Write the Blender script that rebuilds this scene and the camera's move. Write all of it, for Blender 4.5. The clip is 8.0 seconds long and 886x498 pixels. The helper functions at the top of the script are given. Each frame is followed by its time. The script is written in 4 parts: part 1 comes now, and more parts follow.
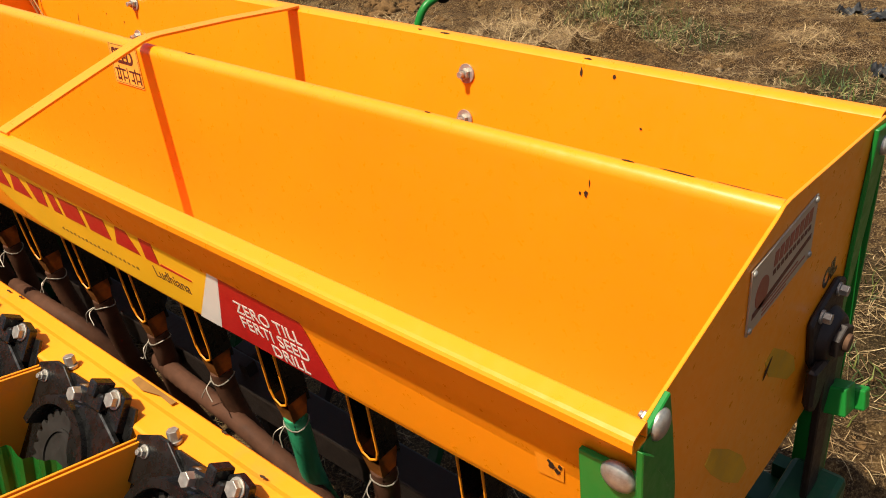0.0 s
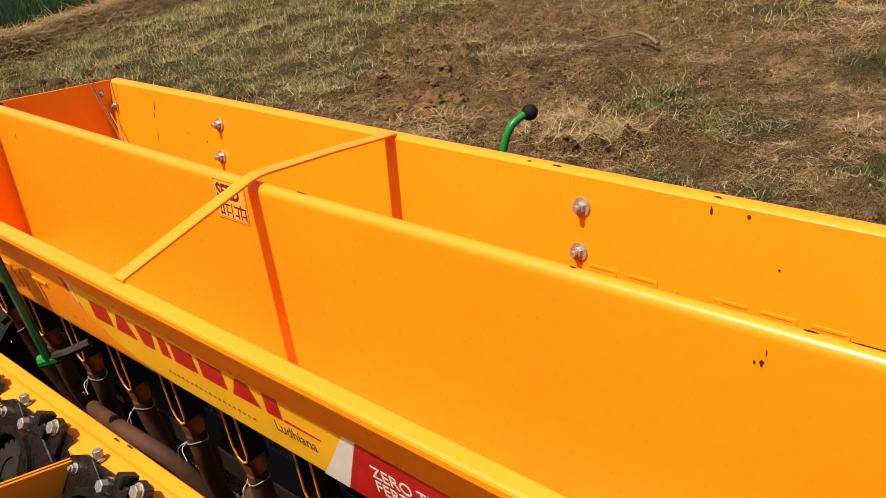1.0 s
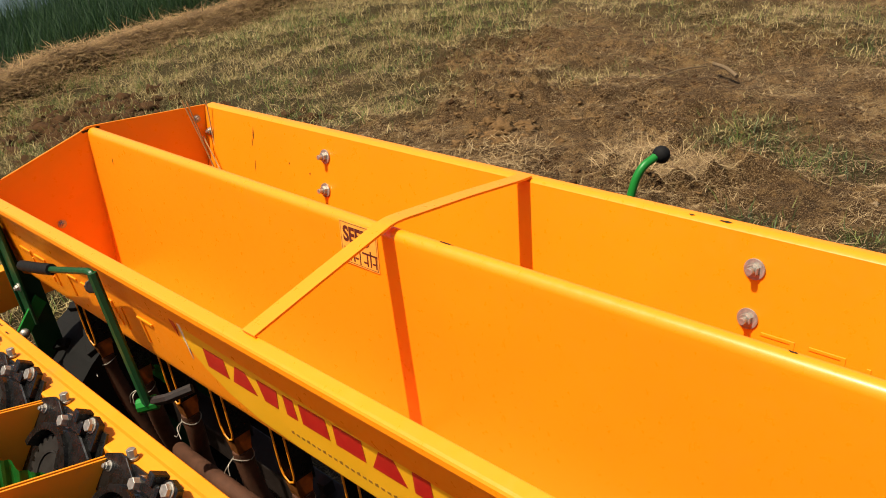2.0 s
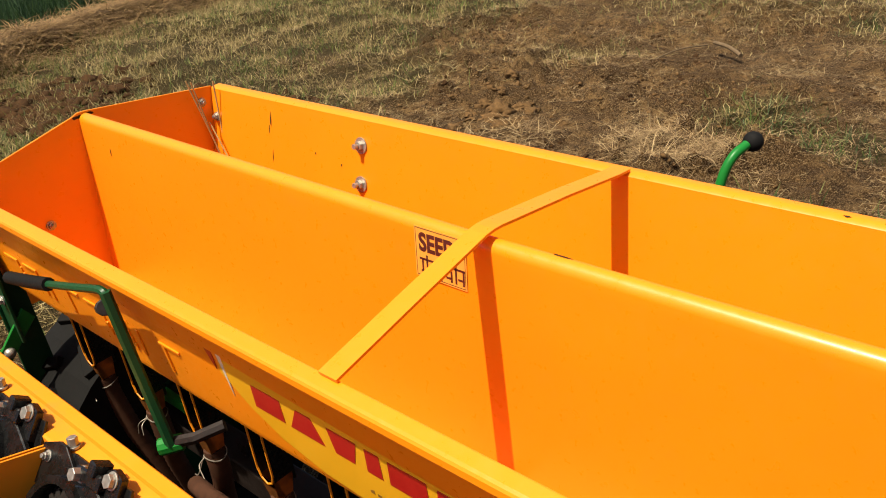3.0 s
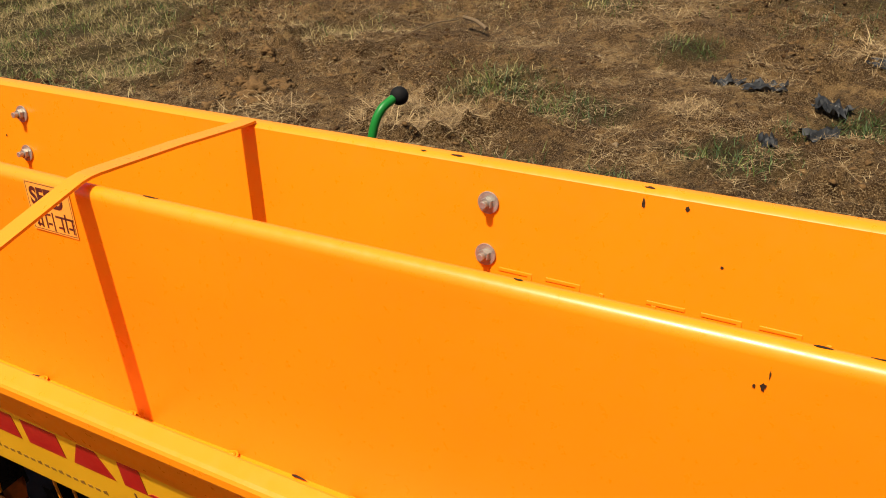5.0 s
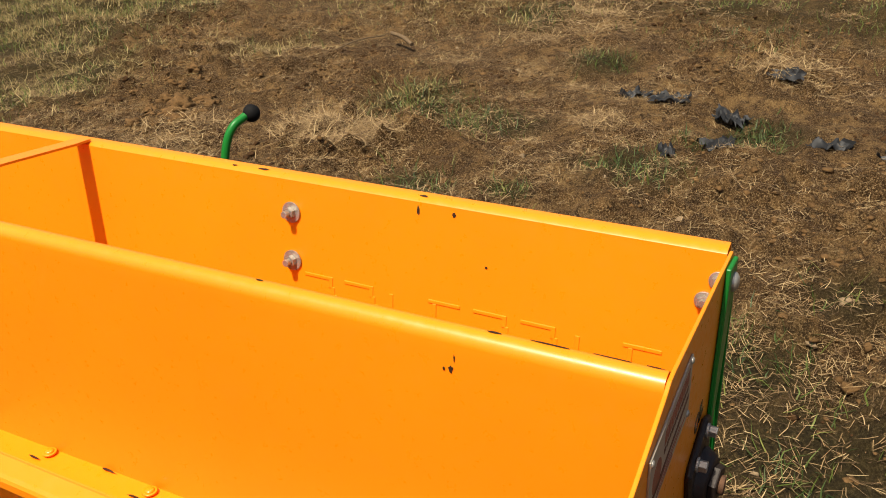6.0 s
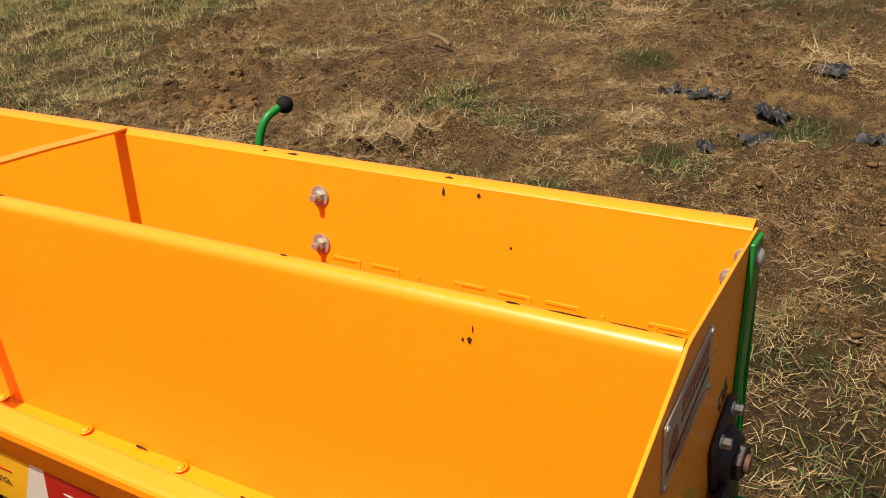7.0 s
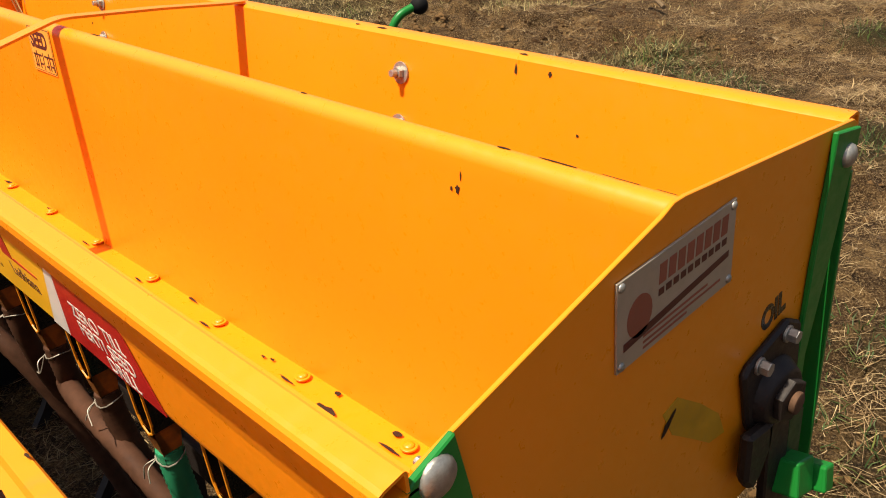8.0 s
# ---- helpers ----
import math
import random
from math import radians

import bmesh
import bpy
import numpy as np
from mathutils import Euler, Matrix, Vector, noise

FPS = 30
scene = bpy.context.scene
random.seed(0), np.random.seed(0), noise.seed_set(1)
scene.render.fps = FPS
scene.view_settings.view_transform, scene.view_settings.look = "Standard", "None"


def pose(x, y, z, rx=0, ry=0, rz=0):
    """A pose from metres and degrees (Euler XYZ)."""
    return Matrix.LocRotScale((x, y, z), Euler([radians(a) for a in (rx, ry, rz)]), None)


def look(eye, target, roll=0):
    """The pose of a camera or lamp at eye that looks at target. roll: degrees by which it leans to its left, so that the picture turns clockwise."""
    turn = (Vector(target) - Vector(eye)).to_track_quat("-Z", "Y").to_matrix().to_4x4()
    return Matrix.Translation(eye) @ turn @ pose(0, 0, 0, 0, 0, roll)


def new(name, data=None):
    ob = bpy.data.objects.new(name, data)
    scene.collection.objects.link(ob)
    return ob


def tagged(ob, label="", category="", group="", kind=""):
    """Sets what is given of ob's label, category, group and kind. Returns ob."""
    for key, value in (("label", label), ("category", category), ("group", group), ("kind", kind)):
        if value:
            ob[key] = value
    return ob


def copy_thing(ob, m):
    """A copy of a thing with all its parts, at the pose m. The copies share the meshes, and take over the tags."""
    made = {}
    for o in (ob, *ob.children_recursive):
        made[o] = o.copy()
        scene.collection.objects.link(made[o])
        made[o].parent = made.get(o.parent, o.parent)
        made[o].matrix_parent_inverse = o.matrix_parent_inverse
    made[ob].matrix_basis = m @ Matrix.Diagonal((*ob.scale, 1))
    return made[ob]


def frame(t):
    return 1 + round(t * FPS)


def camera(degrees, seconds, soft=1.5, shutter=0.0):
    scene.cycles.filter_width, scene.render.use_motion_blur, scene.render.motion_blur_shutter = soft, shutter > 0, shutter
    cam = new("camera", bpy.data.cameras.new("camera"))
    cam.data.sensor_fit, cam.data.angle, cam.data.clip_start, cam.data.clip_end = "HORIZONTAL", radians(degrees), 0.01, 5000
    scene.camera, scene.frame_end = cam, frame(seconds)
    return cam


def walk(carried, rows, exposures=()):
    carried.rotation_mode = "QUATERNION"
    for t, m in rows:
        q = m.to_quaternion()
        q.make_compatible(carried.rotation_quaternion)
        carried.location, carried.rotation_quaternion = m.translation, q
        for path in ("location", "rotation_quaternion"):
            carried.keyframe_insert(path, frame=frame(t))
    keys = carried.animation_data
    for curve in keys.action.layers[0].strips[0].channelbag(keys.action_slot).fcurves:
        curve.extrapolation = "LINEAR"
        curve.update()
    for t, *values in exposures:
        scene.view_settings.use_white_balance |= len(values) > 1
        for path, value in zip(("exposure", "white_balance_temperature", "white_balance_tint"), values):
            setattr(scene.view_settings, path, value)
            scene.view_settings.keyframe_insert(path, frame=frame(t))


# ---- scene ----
cam = camera(55.2, 8.0, soft=1.0)
PATH = [
    (0, (-0.01, 0.049, 1.54), (1.181, 1.216, 0.436), -7.9),
    (0.5, (-0.008, 0.108, 1.601), (1.234, 1.311, 0.596), -8.3),
    (1, (-0.032, 0.22, 1.63), (1.205, 1.466, 0.673), -9.1),
    (1.5, (-0.042, 0.353, 1.627), (1.17, 1.66, 0.721), -9.0),
    (1.7, (-0.049, 0.379, 1.648), (1.146, 1.703, 0.742), -8.4),
    (2.8, (-0.018, 0.694, 1.594), (1.22, 1.962, 0.668), -7.3),
    (3, (-0.007, 0.741, 1.588), (1.235, 1.987, 0.637), -7.6),
    (3.5, (-0.002, 0.784, 1.594), (1.204, 2.057, 0.632), -7.7),
    (4, (-0.043, 0.806, 1.605), (1.143, 2.106, 0.655), -7.1),
    (4.3, (-0.004, 0.761, 1.578), (1.268, 1.979, 0.631), -6.2),
    (4.5, (0.033, 0.685, 1.574), (1.372, 1.803, 0.595), -6.1),
    (5, (0.058, 0.437, 1.559), (1.526, 1.328, 0.534), -4.7),
    (5.2, (0.056, 0.348, 1.563), (1.544, 1.194, 0.529), -4.5),
    (6.3, (0.11, 0.16, 1.587), (1.632, 1.0, 0.598), -4.8),
    (6.5, (0.115, 0.169, 1.579), (1.639, 1.018, 0.601), -5.2),
    (7, (0.083, 0.141, 1.556), (1.559, 1.063, 0.57), -6.1),
    (7.5, (0.075, 0.014, 1.51), (1.426, 1.077, 0.487), -5.8),
    (8, (0.214, -0.007, 1.377), (1.372, 1.297, 0.399), -6.3),
]
walk(cam, [(t, look(eye, target, roll)) for t, eye, target, roll in PATH],
     exposures=[(0.0, 0.80), (1.5, 0.68), (3.5, 0.68), (4.5, 0.62), (5.0, 0.55), (6.5, 0.66), (7.5, 0.76), (8.0, 0.80)])

# ---- light ----
SUN = Vector((-0.122, 0.032, 0.31)).normalized()
world = bpy.data.worlds.new("world")
scene.world = world
world.use_nodes = True
wn = world.node_tree
sky = wn.nodes.new("ShaderNodeTexSky")
sky.sky_type = "NISHITA"
sky.sun_disc = False
sky.sun_elevation = math.asin(SUN.z)
sky.sun_rotation = math.atan2(SUN.x, SUN.y)
sky.dust_density = 4.0
wn.links.new(sky.outputs[0], wn.nodes["Background"].inputs[0])
wn.nodes["Background"].inputs[1].default_value = 0.070
sun_data = bpy.data.lights.new("sun", "SUN")
sun_data.energy, sun_data.angle, sun_data.color = 4.45, radians(0.53), (1.0, 0.91, 0.73)
sun = new("sun", sun_data)
sun.matrix_world = look(SUN * 20, (0, 0, 0))


# ---- materials ----
def nodes_of(name):
    m = bpy.data.materials.new(name)
    m.use_nodes = True
    nt = m.node_tree
    return m, nt, nt.nodes["Principled BSDF"]


def noise_node(nt, scale, detail=4.0, rough=0.6, stretch=None):
    co = nt.nodes.new("ShaderNodeTexCoord")
    n = nt.nodes.new("ShaderNodeTexNoise")
    n.inputs["Scale"].default_value, n.inputs["Detail"].default_value, n.inputs["Roughness"].default_value = scale, detail, rough
    if stretch:
        mp = nt.nodes.new("ShaderNodeMapping")
        mp.inputs["Scale"].default_value = stretch
        nt.links.new(co.outputs["Object"], mp.inputs["Vector"])
        nt.links.new(mp.outputs[0], n.inputs["Vector"])
    else:
        nt.links.new(co.outputs["Object"], n.inputs["Vector"])
    return n


def ramp(nt, src, stops):
    r = nt.nodes.new("ShaderNodeValToRGB")
    while len(r.color_ramp.elements) < len(stops):
        r.color_ramp.elements.new(0.5)
    for e, (p, c) in zip(r.color_ramp.elements, stops):
        e.position, e.color = p, (c, c, c, 1) if isinstance(c, (int, float)) else (*c, 1)
    nt.links.new(src, r.inputs[0])
    return r.outputs[0]


def blend(nt, fac, a, b, mode="MIX"):
    n = nt.nodes.new("ShaderNodeMix")
    n.data_type, n.blend_type = "RGBA", mode
    for key, v in (("Factor", fac), ("A", a), ("B", b)):
        sock = [q for q in n.inputs if q.name == key and q.type == ("VALUE" if key == "Factor" else "RGBA")][0]
        if isinstance(v, (int, float)):
            sock.default_value = v
        elif isinstance(v, tuple):
            sock.default_value = (*v, 1)
        else:
            nt.links.new(v, sock)
    return [q for q in n.outputs if q.type == "RGBA"][0]


def bump(nt, bsdf, src, strength, distance):
    b = nt.nodes.new("ShaderNodeBump")
    b.inputs["Strength"].default_value, b.inputs["Distance"].default_value = strength, distance
    nt.links.new(src, b.inputs["Height"])
    nt.links.new(b.outputs[0], bsdf.inputs["Normal"])


def paint(name, color, rough=0.35, dirt=(0.25, 0.15, 0.07), dirt_amount=0.25, tint=0.12, wave=0.004, gloss=0.3):
    """Sprayed machine enamel: slight mottling, dust film, orange-peel and sheet waviness."""
    m, nt, b = nodes_of(name)
    big = noise_node(nt, 3.0, 3.0)
    fine = noise_node(nt, 60.0, 5.0, 0.7)
    c2 = tuple(max(0.0, c * (1 - tint)) for c in color)
    c = blend(nt, ramp(nt, big.outputs[0], [(0.35, 0.0), (0.7, 1.0)]), color, c2)
    spots = noise_node(nt, 11.0, 8.0, 0.75)
    c = blend(nt, ramp(nt, spots.outputs[0], [(0.56, 0.0), (0.78, dirt_amount)]), c, dirt)
    nt.links.new(c, b.inputs["Base Color"])
    b.inputs["Specular IOR Level"].default_value = gloss
    nt.links.new(ramp(nt, fine.outputs[0], [(0.3, rough - 0.06), (0.75, rough + 0.16)]), b.inputs["Roughness"])
    dent = noise_node(nt, 5.0, 2.0, 0.4)
    bump(nt, b, dent.outputs[0], 0.5, wave)
    return m


def plain(name, color, rough=0.5, metal=0.0, scale=40.0, vary=0.35, bump_d=0.0006):
    m, nt, b = nodes_of(name)
    b.inputs["Specular IOR Level"].default_value = 0.5 if rough < 0.65 else 0.12
    n = noise_node(nt, scale, 6.0, 0.7)
    big = noise_node(nt, scale * 0.12, 3.0)
    lo = tuple(c * (1 - vary) for c in color)
    c = blend(nt, ramp(nt, n.outputs[0], [(0.3, 0.0), (0.7, 1.0)]), lo, color)
    c = blend(nt, ramp(nt, big.outputs[0], [(0.4, 0.0), (0.7, 0.35)]), c, lo)
    nt.links.new(c, b.inputs["Base Color"])
    b.inputs["Metallic"].default_value = metal
    nt.links.new(ramp(nt, n.outputs[0], [(0.3, max(0.05, rough - 0.1)), (0.7, min(1.0, rough + 0.12))]), b.inputs["Roughness"])
    bump(nt, b, n.outputs[0], 0.5, bump_d)
    return m


def island(name, a, bcol, rough=0.7, c3=None, translucent=0.0):
    """Leaves, straws and crumbs: every piece takes a shade of its own."""
    m, nt, b = nodes_of(name)
    g = nt.nodes.new("ShaderNodeNewGeometry")
    stops = [(0.0, a), (0.6, bcol)] + ([(1.0, c3)] if c3 else [])
    c = ramp(nt, g.outputs["Random Per Island"], stops)
    nt.links.new(c, b.inputs["Base Color"])
    b.inputs["Roughness"].default_value = rough
    if translucent:
        tr = nt.nodes.new("ShaderNodeBsdfTranslucent")
        mx = nt.nodes.new("ShaderNodeMixShader")
        mx.inputs[0].default_value = translucent
        nt.links.new(c, tr.inputs[0])
        nt.links.new(b.outputs[0], mx.inputs[1])
        nt.links.new(tr.outputs[0], mx.inputs[2])
        nt.links.new(mx.outputs[0], nt.nodes["Material Output"].inputs[0])
    return m


YELLOW = (0.82, 0.250, 0.004)
M_YELLOW = paint("orange_yellow_enamel", YELLOW, 0.30, dirt_amount=0.05, tint=0.06, gloss=0.5)
M_FRAME = paint("orange_yellow_frame_enamel", (0.78, 0.26, 0.010), 0.42, dirt_amount=0.35)
M_GREEN = paint("green_enamel", (0.010, 0.175, 0.024), 0.35, dirt=(0.12, 0.10, 0.05), dirt_amount=0.2, wave=0.001)
M_DARKGREEN = paint("dark_green_enamel", (0.007, 0.056, 0.017), 0.4, dirt=(0.10, 0.08, 0.05), dirt_amount=0.4, wave=0.001)
M_BLACK = plain("black_plastic", (0.007, 0.0066, 0.006), 0.27, 0.0, 60.0, 0.4)
M_CAST = plain("black_cast_iron", (0.026, 0.016, 0.012), 0.55, 0.3, 90.0, 0.5, 0.0012)
M_RUBBER = plain("black_rubber_grip", (0.011, 0.0105, 0.010), 0.7, 0.0, 80.0, 0.4)
M_ZINC = plain("zinc_plated_steel", (0.50, 0.47, 0.41), 0.42, 0.7, 120.0, 0.45)
M_OUTLET = plain("rusty_orange_outlet", (0.42, 0.14, 0.02), 0.55, 0.0, 50.0, 0.6)
M_DRY = plain("dry_stalk", (0.45, 0.30, 0.12), 0.7, 0.0, 60.0, 0.3)
M_RUST = plain("rusty_steel", (0.16, 0.085, 0.05), 0.7, 0.3, 60.0, 0.6)
M_CHIP = plain("bare_dark_steel_chip", (0.055, 0.03, 0.018), 0.7, 0.1, 200.0, 0.6)
M_PIPE = plain("brown_rubber_hose", (0.095, 0.042, 0.024), 0.7, 0.0, 30.0, 0.5)
M_WIRE = plain("galvanised_wire", (0.5, 0.44, 0.36), 0.45, 0.6, 100.0, 0.3)
M_RED = plain("red_vinyl", (0.42, 0.012, 0.010), 0.38, 0.0, 20.0, 0.10, 0.0001)
M_LEMON = plain("lemon_yellow_vinyl", (0.78, 0.42, 0.012), 0.36, 0.0, 12.0, 0.08, 0.0001)
M_WHITE = plain("white_vinyl", (0.66, 0.62, 0.54), 0.4, 0.0, 20.0, 0.12, 0.0001)
M_LABEL = plain("pale_yellow_label", (0.80, 0.36, 0.045), 0.45, 0.0, 20.0, 0.10, 0.0001)
M_INK = plain("dark_brown_ink", (0.085, 0.014, 0.010), 0.5, 0.0, 60.0, 0.3, 0.0001)
M_PLATE = plain("dull_aluminium_plate", (0.50, 0.44, 0.34), 0.42, 0.5, 50.0, 0.25, 0.0002)
M_LIME = plain("lime_paint_smear", (0.66, 0.33, 0.006), 0.5, 0.0, 20.0, 0.4, 0.0002)
M_TEALPIPE = plain("green_plastic_hose", (0.03, 0.30, 0.14), 0.4, 0.0, 30.0, 0.3)
M_PLASTIC = plain("black_plastic_film", (0.012, 0.012, 0.013), 0.62, 0.0, 25.0, 0.4, 0.004)


# ---- building blocks ----
def empty(name, at, label, category, group=""):
    e = new(name)
    e.empty_display_size = 0.05
    e.location = at
    return tagged(e, label, category, group)


def hang(ob, parent):
    if parent is not None:
        ob.parent = parent
        if parent.type == "EMPTY":
            ob.matrix_parent_inverse = Matrix.Translation(-Vector(parent.location))
    return ob


def part(name, bm, material, parent, label="", smooth=False):
    """Links a bmesh as one mesh object under a thing or a part."""
    me = bpy.data.meshes.new(name)
    bmesh.ops.recalc_face_normals(bm, faces=bm.faces)
    if smooth:
        for f in bm.faces:
            f.smooth = True
    bm.to_mesh(me)
    bm.free()
    if smooth:
        me.set_sharp_from_angle(angle=radians(40))
    me.materials.append(material)
    return tagged(hang(new(name, me), parent), label)


def shared(name, me, m, parent, label=""):
    ob = new(name, me)
    ob.matrix_basis = m
    return tagged(hang(ob, parent), label)


def add_box(bm, lo, hi, bevel=0.0, m=None):
    c = [(a + b) / 2 for a, b in zip(lo, hi)]
    d = [abs(b - a) for a, b in zip(lo, hi)]
    q = Matrix.Translation(c) @ Matrix.Diagonal((*d, 1))
    r = bmesh.ops.create_cube(bm, size=1.0, matrix=(m @ q) if m else q)
    if bevel:
        es = {e for v in r["verts"] for e in v.link_edges}
        bmesh.ops.bevel(bm, geom=list(es), offset=bevel, segments=2, affect="EDGES", profile=0.5)
    return bm


def box(lo, hi, bevel=0.0, m=None):
    return add_box(bmesh.new(), lo, hi, bevel, m)


def add_cyl(bm, p, q, r, r2=None, seg=16, bevel=0.0):
    p, q = Vector(p), Vector(q)
    m = Matrix.Translation((p + q) / 2) @ (q - p).to_track_quat("Z", "Y").to_matrix().to_4x4()
    res = bmesh.ops.create_cone(bm, cap_ends=True, segments=seg, radius1=r, radius2=r if r2 is None else r2, depth=(q - p).length, matrix=m)
    if bevel:
        es = {e for v in res["verts"] for e in v.link_edges if len(e.link_faces) == 2 and any(len(f.verts) > 4 for f in e.link_faces)}
        bmesh.ops.bevel(bm, geom=list(es), offset=bevel, segments=2, affect="EDGES", profile=0.5)
    return bm


def cyl(p, q, r, r2=None, seg=16, bevel=0.0):
    return add_cyl(bmesh.new(), p, q, r, r2, seg, bevel)


def smooth_path(pts, n=10):
    pts = [Vector(p) for p in pts]
    ext = [2 * pts[0] - pts[1]] + pts + [2 * pts[-1] - pts[-2]]
    out = []
    for i in range(1, len(ext) - 2):
        a, b, c, d = ext[i - 1:i + 3]
        for k in range(n):
            t = k / n
            out.append(0.5 * (2 * b + (c - a) * t + (2 * a - 5 * b + 4 * c - d) * t * t + (3 * b - a - 3 * c + d) * t ** 3))
    return out + [pts[-1]]


def add_tube(bm, pts, r, seg=10, rib=0.0):
    """A round bar or hose along a line of points, capped; rib: depth of the hose's rings."""
    pts = [Vector(p) for p in pts]
    rings, up = [], None
    for i, p in enumerate(pts):
        d = (pts[min(i + 1, len(pts) - 1)] - pts[max(i - 1, 0)]).normalized()
        up = d.orthogonal().normalized() if up is None else (up - d * up.dot(d)).normalized()
        side = d.cross(up)
        rr = r + (rib if i % 2 else 0.0)
        rings.append([bm.verts.new(p + rr * (math.cos(a) * up + math.sin(a) * side)) for a in [2 * math.pi * k / seg for k in range(seg)]])
    for a, b in zip(rings, rings[1:]):
        for k in range(seg):
            bm.faces.new((a[k], a[(k + 1) % seg], b[(k + 1) % seg], b[k]))
    bm.faces.new(rings[0][::-1])
    bm.faces.new(rings[-1])
    return bm


def tube(pts, r, seg=10, rib=0.0):
    return add_tube(bmesh.new(), pts, r, seg, rib)


def sheet(profile, thick, y0, y1, cuts=1, bow=None, hinge=None):
    """Bent sheet metal: an open line of (x, z), given thickness to its left, drawn out along y."""
    pr = [Vector((p[0], p[1])) for p in profile]
    off = []
    for i, p in enumerate(pr):
        d1 = (pr[i] - pr[i - 1]).normalized() if i else None
        d2 = (pr[i + 1] - pr[i]).normalized() if i < len(pr) - 1 else None
        d = ((d1 or d2) + (d2 or d1)).normalized()
        k = 1.0 / max(0.5, d.dot(d1 or d2))
        off.append(p + Vector((-d.y, d.x)) * thick * k)
    loop = pr + off[::-1]
    bm = bmesh.new()
    rows = []
    for j in range(cuts + 1):
        u = j / cuts
        y = y0 + (y1 - y0) * u
        s = bow(y) if bow else 0.0
        rows.append([bm.verts.new((p.x + s * (1.0 if hinge is None else min(1.0, max(0.0, (p.y - hinge) / 0.29))), y, p.y)) for p in loop])
    n = len(loop)
    for a, b in zip(rows, rows[1:]):
        for k in range(n):
            bm.faces.new((a[k], a[(k + 1) % n], b[(k + 1) % n], b[k]))
    for row in (rows[0][::-1], rows[-1]):
        h = n // 2
        for k in range(h - 1):
            bm.faces.new((row[k], row[k + 1], row[n - 2 - k], row[n - 1 - k]))
    return bm


def slab(poly, y0, y1, bevel=0.0):
    """A flat plate with the outline poly in (x, z), between y0 and y1."""
    bm = bmesh.new()
    f = bm.faces.new([bm.verts.new((x, y0, z)) for x, z in poly])
    r = bmesh.ops.extrude_face_region(bm, geom=[f])
    bmesh.ops.translate(bm, vec=(0, y1 - y0, 0), verts=[v for v in r["geom"] if isinstance(v, bmesh.types.BMVert)])
    if bevel:
        bmesh.ops.bevel(bm, geom=list(bm.edges), offset=bevel, segments=1, affect="EDGES")
    return bm


def patch(m, poly, thick=0.0006):
    """A sticker: outline poly in the plane of m, with a film's thickness."""
    bm = bmesh.new()
    f = bm.faces.new([bm.verts.new(m @ Vector((u, v, 0))) for u, v in poly])
    n = (m.to_3x3() @ Vector((0, 0, 1))) * thick
    r = bmesh.ops.extrude_face_region(bm, geom=[f])
    bmesh.ops.translate(bm, vec=n, verts=[v for v in r["geom"] if isinstance(v, bmesh.types.BMVert)])
    return bm


def plane_at(origin, xa, ya):
    xa, ya = Vector(xa).normalized(), Vector(ya).normalized()
    za = xa.cross(ya)
    return Matrix(((xa.x, ya.x, za.x, origin[0]), (xa.y, ya.y, za.y, origin[1]), (xa.z, ya.z, za.z, origin[2]), (0, 0, 0, 1)))


def words(name, text, size, m, material, parent, stretch=1.0, shear=0.0, bold=0.0, thick=0.0003, label=""):
    cu = bpy.data.curves.new(name, "FONT")
    cu.body, cu.size, cu.shear, cu.offset, cu.extrude = text, size, shear, bold, thick
    ob = bpy.data.objects.new(name, cu)
    scene.collection.objects.link(ob)
    me = bpy.data.meshes.new_from_object(ob.evaluated_get(bpy.context.evaluated_depsgraph_get()))
    bpy.data.objects.remove(ob)
    me.transform(m @ Matrix.Diagonal((stretch, 1, 1, 1)))
    me.materials.clear()
    me.materials.append(material)
    return tagged(hang(new(name, me), parent), label)


def bolt_mesh(name, r_washer, r_head, h, stud=0.0, domed=False):
    bm = bmesh.new()
    if r_washer:
        add_cyl(bm, (0, 0, 0), (0, 0, 0.0025), r_washer, seg=20, bevel=0.0006)
    z0 = 0.0025 if r_washer else 0.0
    if domed:
        bmesh.ops.create_uvsphere(bm, u_segments=18, v_segments=8, radius=1.0, matrix=Matrix.Translation((0, 0, z0)) @ Matrix.Diagonal((r_head, r_head, h, 1)))
    else:
        add_cyl(bm, (0, 0, z0), (0, 0, z0 + h), r_head, seg=6, bevel=0.0008)
        if stud:
            add_cyl(bm, (0, 0, z0 + h), (0, 0, z0 + h + stud), r_head * 0.58, seg=12, bevel=0.0008)
    me = bpy.data.meshes.new(name)
    for f in bm.faces:
        f.smooth = domed
    bm.to_mesh(me)
    bm.free()
    me.materials.append(M_ZINC)
    return me


def facing(p, n):
    return Matrix.Translation(p) @ Vector(n).to_track_quat("Z", "Y").to_matrix().to_4x4()


BOLT_WIDE = bolt_mesh("bolt_wide", 0.0165, 0.0095, 0.008, 0.010)
BOLT_SMALL = bolt_mesh("bolt_small", 0.0105, 0.0075, 0.006, 0.004)
BOLT_UNIT = bolt_mesh("bolt_unit", 0.013, 0.0105, 0.008, 0.0)
BOLT_DOME = bolt_mesh("bolt_dome", 0.0, 0.0175, 0.0075, 0.0, True)
SCREW = bolt_mesh("screw", 0.008, 0.0055, 0.003, 0.0, True)
RIVET = bolt_mesh("rivet", 0.0, 0.004, 0.0025, 0.0, True)
SCREW.materials[0] = M_YELLOW

# ---- ground ----
Y0, Y1 = 0.285, 2.444
rng = np.random.default_rng(7)


